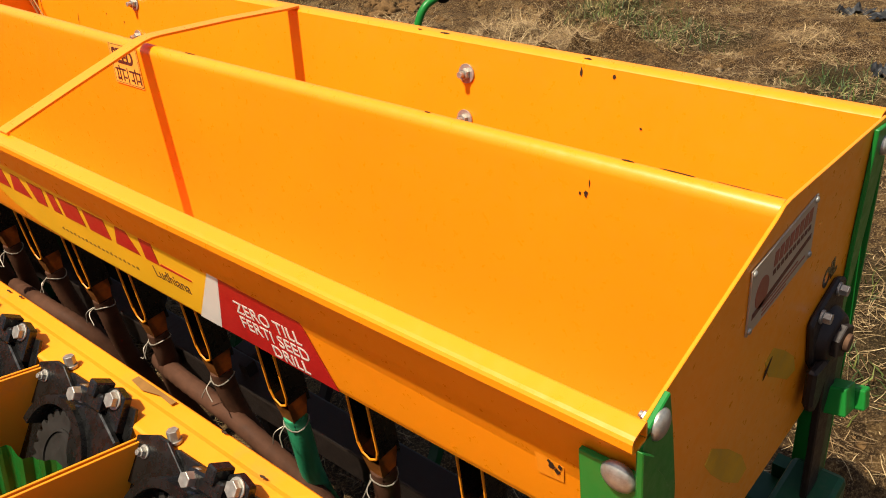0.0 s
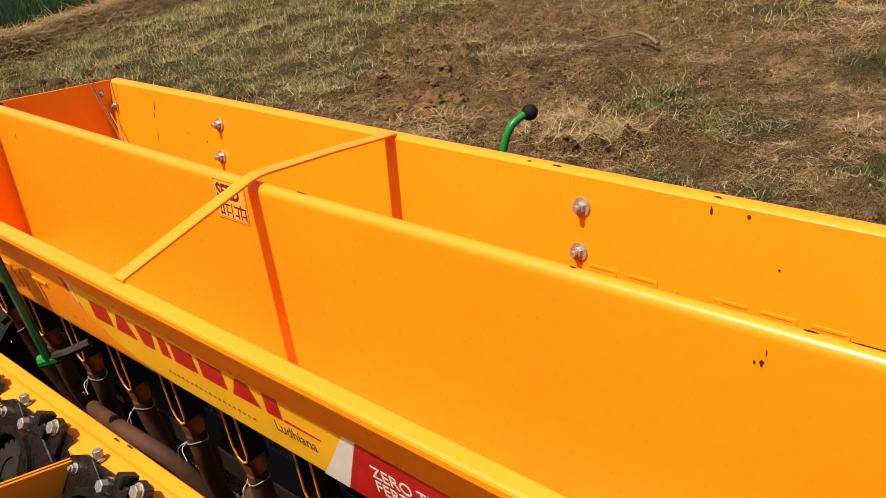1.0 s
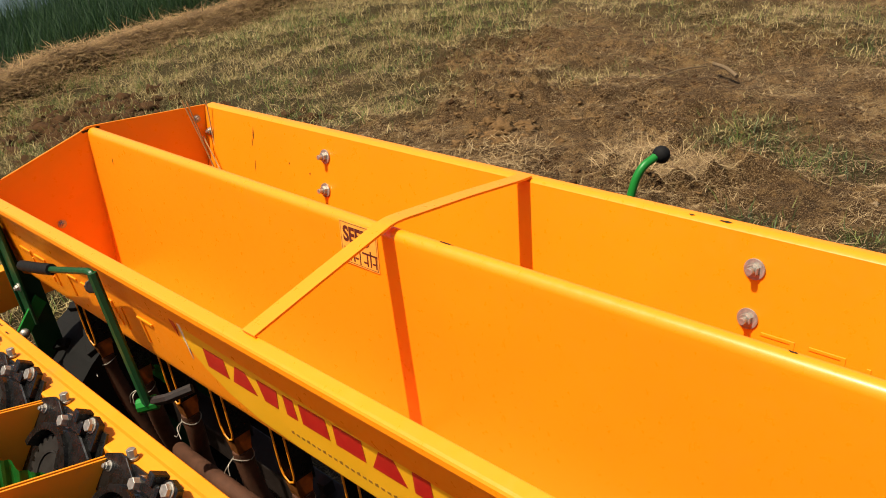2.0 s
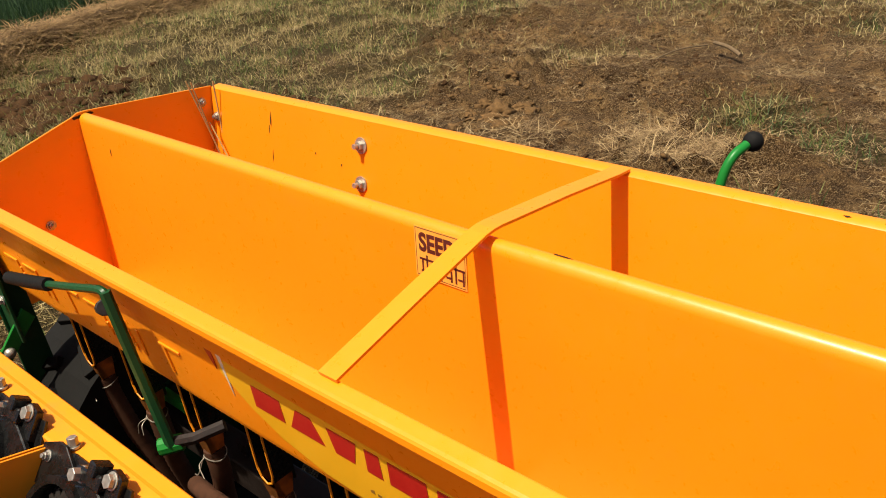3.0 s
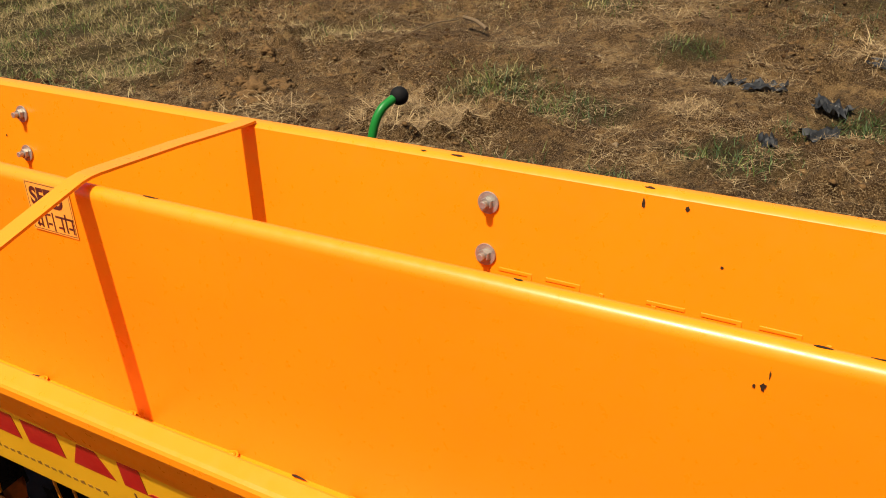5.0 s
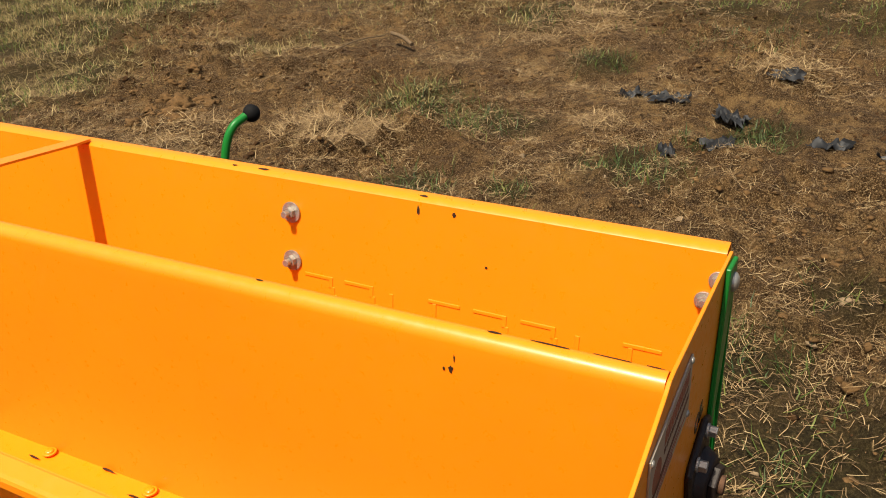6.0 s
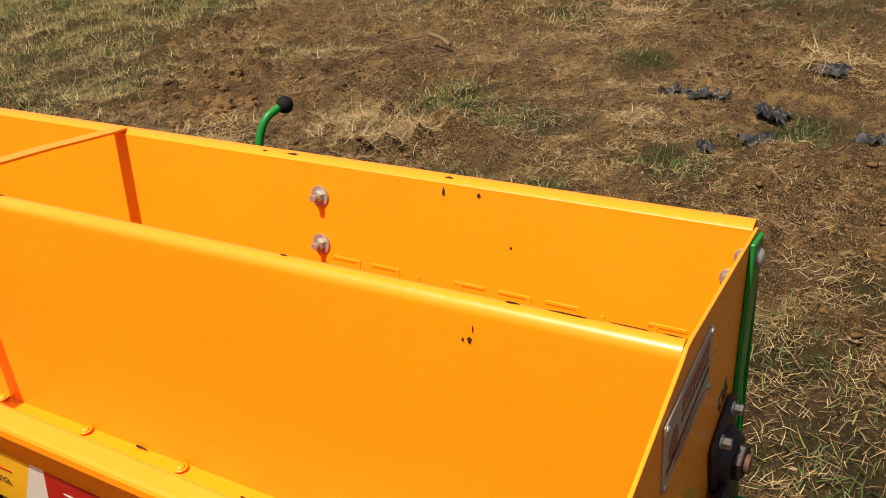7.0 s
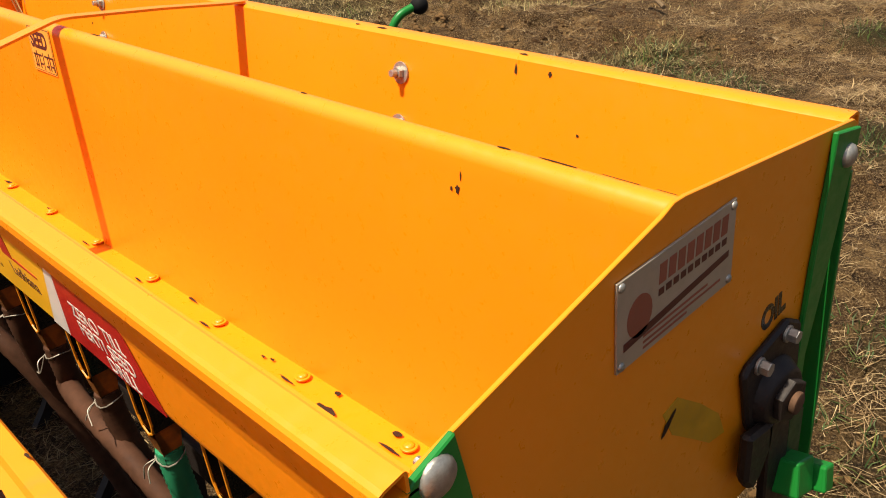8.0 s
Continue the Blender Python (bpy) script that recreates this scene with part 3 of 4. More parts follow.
RX, RZ = px(1.0755) + 0.0140, 1.0755      # axis of the partition's rolled top
roll = [(px(0.715) + 0.0025, 0.715), (px(0.9) + 0.0025, 0.9), (px(1.063) + 0.0025, 1.063)] + [(RX + 0.0115 * math.cos(a), RZ + 0.0115 * math.sin(a)) for a in [radians(180 - 22 * k) for k in range(11)]]
part("partition", sheet(roll, 0.0025, Y0 + 0.003, Y1 - 0.003, 40, bow=bowed), M_YELLOW, hopper, "upright sheet dividing the two troughs, rolled top", True)
part("back_wall", sheet([(bx(0.70) + 0.003, 0.70), (bx(0.9) + 0.003, 0.9), (bx(1.039) + 0.003, 1.039), (1.0135, 1.0445), (1.017, 1.0470), (1.033, 1.0475), (1.037, 1.045), (1.038, 1.028)], 0.003, Y0 + 0.003, Y1 - 0.003, 8), M_YELLOW, hopper, "back wall with a narrow turned-over rim", True)
part("back_trough_floor", sheet([(0.668, 0.735), (0.70, 0.712), (0.88, 0.706), (0.944, 0.745)], 0.003, Y0 + 0.003, Y1 - 0.003, 2), M_YELLOW, hopper)
END = [(0.426, 1.024), (0.430, 1.034), (0.680, 1.0885), (0.695, 1.0940), (0.710, 1.0935), (1.012, 1.051), (1.020, 1.045), (0.943, 0.700), (0.905, 0.682), (0.62, 0.695), (0.447, 0.816), (0.436, 1.000)]
part("end_plate", slab(END, Y0 - 0.0035, Y0 + 0.0005, 0.0006), M_YELLOW, hopper, "gabled steel end plate of the hopper")
part("end_plate", slab(END, Y1 - 0.0005, Y1 + 0.0035, 0.0006), M_YELLOW, hopper, "gabled steel end plate of the hopper")
# strap across the middle
YS = 1.3675
part("brace_strap", sheet([(0.4185, 1.0478), (0.426, 1.0494), (0.55, 1.0740), (0.668, 1.0965), (0.682, 1.0992), (0.697, 1.1000), (0.712, 1.0988), (0.86, 1.0770), (0.985, 1.0555), (1.018, 1.0515)], 0.004, YS - 0.0148, YS + 0.0148, 1), M_YELLOW, hopper, "flat bent strap bracing the hopper across its top")
# bolts in the back wall and end plates
for y in (0.927, 1.937):
    for z in (0.997, 0.921):
        shared("bolt", BOLT_WIDE, facing((bx(z) - 0.0005, y, z), (-1, 0.02, 0.22)), hopper, "zinc bolt on a wide washer")
for z, y in ((1.012, 0.293), (0.984, 0.307)):
    shared("bolt", BOLT_SMALL, facing((bx(z) - 0.0005, y, z), (-1, 0, 0.22)) @ Matrix.Diagonal((1.15, 1.15, 1.15, 1)), hopper)
for x, z in ((0.991, 1.022), ):
    shared("bolt", BOLT_SMALL, facing((x - 0.012, Y1 - 0.0005, z), (0, -1, 0)), hopper)
shared("bolt", BOLT_SMALL, facing((bx(0.985) - 0.0005, Y1 - 0.022, 0.985), (-1, 0, 0.22)), hopper)
shared("bolt", BOLT_SMALL, facing((0.442, Y0 + 0.0008, 1.024), (0, 1, 0.3)) @ Matrix.Diagonal((0.7, 0.7, 0.7, 1)), hopper)
for x, z in ((0.447, 1.022), (0.568, 0.893)):
    shared("bolt", BOLT_SMALL, facing((x, Y1 - 0.0005, z), (0, -1, 0)), hopper)
# screws along the lower edge of the front trough
for k in range(10):
    y = 0.367 + 0.198 * k
    shared("screw", SCREW, facing((0.6400, y, 0.7340), (0.09, 0, 1)) @ Matrix.Diagonal((1.3, 1.3, 1.1, 1)), hopper)

# chipped paint on rims and walls
def chip(at, xa, ya, w, h, seed, parent=hopper):
    m = plane_at(at, xa, ya)
    poly = []
    for k in range(11):
        a = 2 * math.pi * k / 11
        r = 0.65 + 0.5 * noise.noise(Vector((math.cos(a) * 1.3 + seed * 3.7, math.sin(a) * 1.3, seed)))
        poly.append((w * r * math.cos(a), h * r * math.sin(a)))
    part("paint_chip", patch(m, poly, 0.0004), M_CHIP, parent)


BW = ((0, -1, 0), (0.22, 0, 1))
PW = ((0, -1, 0), (0.10, 0, 1))
TOP = ((0, 1, 0), (-1, 0, 0))
for at, pl, w, h, sd in (((bx(1.034) - 0.0004, 0.708, 1.034), BW, 0.0035, 0.009, 1), ((1.022, 0.704, 1.0506), TOP, 0.009, 0.004, 2), ((bx(1.036) - 0.0004, 0.652, 1.036), BW, 0.004, 0.005, 3),
                         ((1.022, 0.985, 1.0506), TOP, 0.016, 0.004, 4), ((1.020, 1.04, 1.0506), TOP, 0.008, 0.003, 5),
                         ((px(1.047) - 0.0004, 0.500, 1.047), PW, 0.004, 0.006, 6), ((px(1.061) - 0.0004, 0.496, 1.061), PW, 0.0012, 0.006, 7), ((px(1.046) - 0.0004, 0.508, 1.046), PW, 0.002, 0.003, 8),
                         
                         ((px(1.03) - 0.0004, 2.330, 1.03), PW, 0.0018, 0.010, 13), ((bx(1.005) - 0.0004, 2.222, 1.005), BW, 0.003, 0.020, 14), ((bx(0.985) - 0.0004, 2.228, 0.985), BW, 0.002, 0.014, 15), ((bx(0.93) - 0.0004, 2.218, 0.93), BW, 0.0015, 0.016, 16),
                         ((bx(0.958) - 0.0004, 2.075, 0.958), BW, 0.0025, 0.004, 17), ((bx(0.948) - 0.0004, 1.995, 0.948), BW, 0.0025, 0.004, 18), ((bx(0.97) - 0.0004, 0.60, 0.97), BW, 0.003, 0.003, 19)):
    if at[0] < 0.75:
        at = (at[0] + bowed(at[1]), at[1], at[2])
    chip(at, pl[0], pl[1], w, h, sd)
chip((0.698, Y0 - 0.0042, 0.885), (1, 0, 0.9), (-0.9, 0, 1), 0.020, 0.005, 20)
for k, x in enumerate((0.452, 0.468, 0.70, 0.72, 0.69)):
    chip((x, Y1 - 0.0009, 1.046 if x < 0.5 else 1.085), (-1, 0, 0.1), (0.1, 0, 1), 0.012, 0.005, 30 + k)
# floor chips, and thin flat dark patches painting the slots' dark openings
for k, (y, w, u, h) in enumerate(((0.687, 0.024, 0.585, 0.009), (0.702, 0.009, 0.615, 0.006), (0.591, 0.011, 0.613, 0.006), (1.566, 0.026, 0.611, 0.005), (1.05, 0.016, 0.615, 0.003), (1.775, 0.030, 0.611, 0.006), (0.84, 0.006, 0.600, 0.003), (0.825, 0.006, 0.604, 0.003),
                               (0.578, 0.024, 0.590, 0.0030), (0.775, 0.022, 0.590, 0.0028), (0.973, 0.020, 0.590, 0.0026), (1.171, 0.018, 0.590, 0.0024), (1.369, 0.018, 0.592, 0.0024))):
    chip((u + 0.033, y, 0.7336 + 0.095 * (0.617 - u)), (0, 1, 0), (-1, 0, 0.095), w, h, 40 + k)
# scratches along the partition's roll
for k, (y, w, a) in enumerate(((0.400, 0.034, 72), (0.340, 0.030, 64), (0.300, 0.012, 62), (0.460, 0.012, 75), (0.745, 0.008, 80), (1.255, 0.018, 75))):
    a = radians(a)
    chip((RX + bowed(y) + 0.0142 * math.cos(a), y, RZ + 0.0142 * math.sin(a)), (0, 1, 0), (-math.sin(a), 0, math.cos(a)), w, 0.0028, 60 + k)

# smears of lime paint on the right end plate
for quad in (((0.690, 0.900), (0.712, 0.905), (0.752, 0.872), (0.786, 0.838), (0.800, 0.806), (0.772, 0.812), (0.742, 0.838), (0.706, 0.868)), ((0.552, 0.868), (0.566, 0.880), (0.612, 0.838), (0.652, 0.792), (0.672, 0.752), (0.650, 0.748), (0.606, 0.792), (0.570, 0.838))):
    part("paint_smear", patch(plane_at((0, Y0 - 0.0036, 0), (1, 0, 0), (0, 0, 1)), list(quad)[::-1], 0.0004), M_LIME, hopper)

# ---- stickers on the front panel ----
M_GREYINK = plain("thin_brown_ink", (0.28, 0.13, 0.015), 0.5, 0.0, 60.0, 0.3, 0.0001)
PN = (-0.0867, 0, 1)


def on_panel(y, z, lift=0.0):
    """Plane on the front panel at y, z: u runs towards smaller y, v up."""
    m = plane_at((0.4492 - 0.0867 * (z - 0.832) - 0.0008, y, z), (0, -1, 0), PN)
    return m @ Matrix.Translation((0, 0, lift))


banner = part("banner_sticker", patch(on_panel(1.60, 0.83), [(-0.035, 0.17), (-0.046, 0.097), (-0.030, 0.085), (0.005, 0.055), (0.06, 0.026), (0.14, 0.006), (0.24, 0.0), (0.640, 0.0), (0.700, 0.17)], 0.0005), M_LEMON, hopper, "lemon yellow printed sticker with red lettering shapes")
part("white_stripe", patch(on_panel(1.60, 0.83), [(0.600, -0.004), (0.6500, -0.004), (0.7240, 0.165), (0.7150, 0.165)], 0.0009), M_WHITE, banner)
part("red_panel", patch(on_panel(1.60, 0.83), [(0.6510, -0.003), (0.8890, -0.003), (0.836, 0.165), (0.7250, 0.165)], 0.0010), M_RED, banner, "red vinyl panel with slanted end")
part("white_corner", patch(on_panel(1.60, 0.83), [(-0.032, 0.06), (-0.030, 0.17), (-0.045, 0.17)], 0.0009), M_WHITE, banner)
part("red_corner", patch(on_panel(1.60, 0.83), [(-0.054, 0.10), (-0.047, 0.17), (-0.085, 0.17)], 0.0008), M_RED, banner)
for text, u, v in (("ZERO TILL", 0.714, 0.055), ("FERTI SEED", 0.714, 0.028), ("DRILL", 0.768, 0.001)):
    words("lettering", text, 0.0300, on_panel(1.60, 0.83, 0.0011) @ Matrix.Translation((u, v, 0)), M_WHITE, banner, 0.93, 0.0, 0.0002, label="white lettering on red")
words("lettering", "Ludhiana", 0.030, on_panel(1.60, 0.83, 0.0006) @ Matrix.Translation((0.513, 0.037, 0)), M_INK, banner, 0.84, label="dark lettering")
# brand mark as plain slanted red blocks, web line as a row of thin bars
LH = 0.040
for u, w, top in ((0.000, 0.062, 0.0), (0.074, 0.066, 0.018), (0.150, 0.054, -0.010), (0.216, 0.026, 0.0), (0.254, 0.062, 0.0), (0.330, 0.062, 0.0), (0.406, 0.066, 0.018), (0.486, 0.034, 0.0)):
    part("brand_shape", patch(on_panel(1.580, 0.897, 0.0006) @ Matrix.Translation((u, 0, 0)), [(max(0, -top), 0), (w - max(0, -top), 0), (w + 0.003 - max(0, top), LH), (0.005 + max(0, top), LH)], 0.0005), M_RED, banner)
part("brand_shape", patch(on_panel(1.580, 0.897, 0.0006), [(0.520, 0), (0.600, 0), (0.600, 0.003), (0.528, 0.005)], 0.0005), M_RED, banner)
for k in range(19):
    u = 0.228 + 0.0125 * k
    part("web_bar", patch(on_panel(1.60, 0.857, 0.0006) @ Matrix.Translation((u, 0.0, 0)), [(0.001, 0), (0.0080, 0), (0.0080, 0.0045 if k % 3 else 0.0070), (0.001, 0.0045)], 0.0003), M_GREYINK, banner)

# scuffed spot in the paint of the front panel
part("paint_smear", patch(on_panel(0.386, 0.905, 0.0003), [(-0.018, -0.022), (0.012, -0.018), (0.014, 0.006), (-0.004, 0.012), (-0.020, 0.026)], 0.0002), M_FRAME, hopper, "dusty scuff in the paint")
for k, (u, v) in enumerate(((0.0, 0.0), (0.006, -0.005), (0.010, 0.004), (-0.003, 0.006))):
    chip(tuple((on_panel(0.386, 0.905, 0.0008) @ Vector((u, v, 0)))), (0, -1, 0), PN, 0.006 - 0.001 * k, 0.007 - 0.001 * k, 80 + k)

# pressed lettering shapes in the sheet metal
def emboss(m, n, w, h, depth, parent, name="pressed_mark"):
    for k in range(n):
        u = k * w
        bm = bmesh.new()
        kinds = k % 4
        if kinds != 2:
            add_box(bm, (u, h - 0.006, -0.001), (u + w * 0.72, h, depth), 0.0012, m)
        if kinds in (0, 1):
            for j in range(4):
                add_box(bm, (u + w * (0.62 + 0.05 * j), h - 0.006 - 0.012 * (j + 1), -0.001), (u + w * (0.62 + 0.05 * j) + 0.007, h - 0.004 - 0.012 * j, depth), 0.001, m)
        if kinds in (2, 3):
            add_box(bm, (u + w * 0.1, 0, -0.001), (u + w * 0.1 + 0.007, h * 0.92, depth), 0.0012, m)
        part(name, bm, M_YELLOW, parent)


mb = plane_at((bx(0.842) - 0.0002, 0.905, 0.842), (0, -1, 0), (0.22, 0, 1))
emboss(mb, 8, 0.072, 0.066, 0.0012, hopper)
emboss(on_panel(2.36, 0.860), 8, 0.078, 0.056, 0.0022, hopper)

# seed label on the partition
def on_part(y, z, lift=0.0):
    return plane_at((px(z) - 0.0004, y, z), (0, -1, 0), (0.10, 0, 1)) @ Matrix.Translation((0, 0, lift))


lab = part("seed_label", patch(on_part(1.482, 1.0105), [(0, 0), (0.091, 0), (0.091, 0.074), (0, 0.074)], 0.0005), M_LABEL, hopper, "pale label with dark lettering and thin border")
for lo, hi in (((0.002, 0.002), (0.089, 0.0028)), ((0.002, 0.0712), (0.089, 0.072)), ((0.002, 0.002), (0.0028, 0.072)), ((0.0882, 0.002), (0.089, 0.072))):
    part("border_line", patch(on_part(1.482, 1.0105, 0.0005), [lo, (hi[0], lo[1]), hi, (lo[0], hi[1])], 0.0002), M_INK, lab)
words("lettering", "SEED", 0.036, on_part(1.482, 1.0105, 0.0006) @ Matrix.Translation((0.008, 0.040, 0)), M_INK, lab, 0.83, 0, 0.0013, label="bold dark lettering")
for u, v, w, h in ((0.008, 0.026, 0.034, 0.003), (0.012, 0.006, 0.003, 0.022), (0.010, 0.008, 0.012, 0.003), (0.020, 0.006, 0.003, 0.028), (0.030, 0.006, 0.003, 0.022), (0.034, 0.012, 0.008, 0.003), (0.045, 0.004, 0.0025, 0.028),
                   (0.052, 0.026, 0.036, 0.003), (0.055, 0.010, 0.010, 0.003), (0.063, 0.006, 0.003, 0.022), (0.071, 0.006, 0.003, 0.028), (0.076, 0.012, 0.008, 0.003), (0.084, 0.006, 0.003, 0.022)):
    part("script_stroke", patch(on_part(1.482, 1.0105, 0.0006) @ Matrix.Translation((u, v, 0)), [(0, 0), (w, 0), (w, h), (0, h)], 0.0003), M_INK, lab)

# maker's plate and writing on the right end plate
def on_end(x, z, lift=0.0):
    return plane_at((x, Y0 - 0.0037 - lift, z), (1, 0, 0), (0, 0, 1))


plate = part("maker_plate", box((0.622, Y0 - 0.0060, 0.984), (0.784, Y0 - 0.0037, 1.062), 0.0006), M_PLATE, hopper, "dull metal maker's plate with worn print")
for x in (0.627, 0.779):
    for z in (0.989, 1.057):
        shared("rivet", RIVET, facing((x, Y0 - 0.0060, z), (0, -1, 0)), plate)
M_FADED = plain("faded_red_print", (0.33, 0.10, 0.06), 0.5, 0.2, 60, 0.3, 0.0001)
part("round_mark", patch(on_end(0.650, 1.022, 0.0023), [(0.016 * math.cos(a), 0.018 * math.sin(a)) for a in [2 * math.pi * k / 18 for k in range(18)]], 0.0003), M_FADED, plate)
for k in range(8):
    part("print_bar", patch(on_end(0.674 + 0.0125 * k, 1.036, 0.0023), [(0, 0), (0.0095, 0), (0.0105, 0.017), (0.001, 0.017)], 0.0003), M_FADED, plate)
for k in range(10):
    part("print_bar", patch(on_end(0.674 + 0.0100 * k, 1.026, 0.0023), [(0, 0), (0.007, 0), (0.007, 0.006), (0, 0.006)], 0.0003), M_INK, plate)
part("print_bar", patch(on_end(0.630, 1.008, 0.0023), [(0, -0.008), (0.146, 0.004), (0.146, 0.010), (0, -0.001)], 0.0003), M_INK, plate)
for k, (w, z) in enumerate(((0.09, 0.9995), (0.11, 0.994), (0.06, 0.989))):
    part("print_bar", patch(on_end(0.655, z, 0.0023), [(0, 0), (w, 0), (w, 0.0022), (0, 0.0022)], 0.0003), M_FADED, plate)
words("lettering", "OIL", 0.035, on_end(0.857, 0.888, 0.0) @ Matrix.Rotation(radians(6), 4, "Z"), M_BLACK, hopper, 0.86, 0, 0.0016, label="black stencilled lettering")

def plate_uv(m, poly, z0, z1, bevel=0.0):
    bm = bmesh.new()
    f = bm.faces.new([bm.verts.new((u, v, z0)) for u, v in poly])
    r = bmesh.ops.extrude_face_region(bm, geom=[f])
    bmesh.ops.translate(bm, vec=(0, 0, z1 - z0), verts=[q for q in r["geom"] if isinstance(q, bmesh.types.BMVert)])
    if bevel:
        bmesh.ops.bevel(bm, geom=list(bm.edges), offset=bevel, segments=1, affect="EDGES")
    bmesh.ops.transform(bm, matrix=m, verts=bm.verts)
    return bm


def ring_uv(m, cx, cy, r0, r1, z0, z1, a0=0.0, a1=2 * math.pi, seg=40):
    """A ring or an arc of one, with rectangular section."""
    bm = bmesh.new()
    rows = []
    for k in range(seg + 1):
        a = a0 + (a1 - a0) * k / seg
        c, s = math.cos(a), math.sin(a)
        rows.append([bm.verts.new((cx + r * c, cy + r * s, z)) for r, z in ((r0, z0), (r1, z0), (r1, z1), (r0, z1))])
    for p, q in zip(rows, rows[1:]):
        for j in range(4):
            bm.faces.new((p[j], p[(j + 1) % 4], q[(j + 1) % 4], q[j]))
    bm.faces.new(rows[0])
    bm.faces.new(rows[-1][::-1])
    bmesh.ops.transform(bm, matrix=m, verts=bm.verts)
    return bm


# ---- drill frame: legs, tool bars, tines ----
frame_thing = empty("drill_frame", (0.75, 1.35, 0.0), "green steel drill frame on tines under the hopper", "machine frame")


def angle_leg(front, y, side):
    """Angle-iron corner leg; front or back corner, at the end plate y; side -1 at the right end."""
    ya, yb = (y - 0.010 * 1, y - 0.0042) if side < 0 else (y + 0.0042, y + 0.010)
    if front:
        poly = [(0.4180, 0.30), (0.4120, 0.98), (0.4120, 1.022), (0.4230, 1.034), (0.4585, 1.0465), (0.4660, 1.000), (0.476, 0.92), (0.478, 0.30)]
    else:
        poly = [(0.961, 1.0555), (1.0145, 1.0440), (0.983, 0.910), (0.955, 0.810), (0.950, 0.40), (0.910, 0.40), (0.930, 0.720), (0.944, 0.920)]
    return slab(poly, ya, yb, 0.0012)


for y, s in ((Y0, -1), (Y1, 1)):
    part("corner_leg", angle_leg(True, y, s), M_GREEN if s < 0 else M_DARKGREEN, frame_thing)
    part("corner_leg", angle_leg(False, y, s), M_GREEN if s < 0 else M_DARKGREEN, frame_thing)
    e = y - 0.010 if s < 0 else y + 0.010
    lo, hi = (e, e + 0.066) if s < 0 else (e - 0.052, e)
    bm = bmesh.new()
    add_box(bm, (0.4205, lo, 0.30 if s < 0 else 0.70), (0.4268, hi, 0.975), 0.0012)
    part("leg_flange", bm, M_GREEN if s < 0 else M_DARKGREEN, frame_thing)
part("leg_flange", box((bx(0.9) + 0.0250, Y0 - 0.010, 0.42), (bx(0.9) + 0.0305, Y0 + 0.04, 1.0), 0.001, Matrix.Rotation(0.0, 4, "Y")), M_GREEN, frame_thing)
# torn notch plate on the right front corner
part("gusset", slab([(0.4020, 1.030), (0.4210, 1.010), (0.4300, 0.985), (0.4390, 0.970), (0.4530, 0.938), (0.466, 0.90), (0.474, 0.84), (0.474, 0.70), (0.4020, 0.70)], Y0 - 0.0165, Y0 - 0.0105, 0.001), M_GREEN, frame_thing, "green gusset with a rough flame-cut edge")
shared("bolt", BOLT_DOME, facing((0.4410, Y0 - 0.0100, 1.025), (0, -1, 0)) @ Matrix.Diagonal((0.85, 0.85, 0.9, 1)), frame_thing, "domed bolt head")
shared("bolt", BOLT_DOME, facing((0.4205, 0.301, 0.965), (-1, 0, 0)), frame_thing, "domed bolt head")
shared("bolt", BOLT_DOME, facing((0.990, Y0 - 0.0100, 1.023), (0, -1, 0)) @ Matrix.Diagonal((0.72, 0.72, 1, 1)), frame_thing)
shared("bolt", BOLT_DOME, facing((0.4205, 2.417, 0.940), (-1, 0, 0)) @ Matrix.Diagonal((0.7, 0.7, 1, 1)), frame_thing)
shared("bolt", BOLT_SMALL, facing((0.4205, 2.417, 0.800), (-1, 0, 0)), frame_thing)
# front bar, cross bars and most tines near black, painting the underside's shade
for x in (0.64, 0.93):
    part("tool_bar", box((x - 0.035, Y0 - 0.06, 0.36), (x + 0.035, Y1 + 0.06, 0.43), 0.005), M_CAST if x < 0.7 else M_DARKGREEN, frame_thing)
for y in (Y0 + 0.02, 1.35, Y1 - 0.02):
    part("cross_bar", box((0.675, y - 0.03, 0.365), (0.895, y + 0.03, 0.425), 0.004), M_CAST, frame_thing)
for k in range(11):
    y = 0.327 + 0.19 * k
    x = 0.64 if k % 2 else 0.97
    bm = tube(smooth_path([(x, y, 0.46), (x + 0.01, y, 0.25), (x - 0.02, y, 0.08), (x - 0.10, y, -0.03)], 6), 0.017, 4)
    part("tine", bm, M_CAST if k % 4 else M_DARKGREEN, frame_thing)
part("brace_plate", slab([(0.446, 0.768), (0.463, 0.738), (0.397, 0.676), (0.350, 0.640), (0.336, 0.665), (0.385, 0.706)], 2.412, 2.419, 0.001), M_GREEN, frame_thing, "bright green strap joining frame and planter")
shared("bolt", BOLT_DOME, facing((0.392, 2.412, 0.690), (0, -1, 0)) @ Matrix.Diagonal((0.7, 0.7, 1.6, 1)), frame_thing)
part("stay", box((0.540, 1.96, 0.600), (0.556, 2.12, 0.622), 0.002), M_GREEN, frame_thing)
part("stay", box((0.485, 0.50, 0.560), (0.499, 0.72, 0.574), 0.002), M_GREEN, frame_thing)

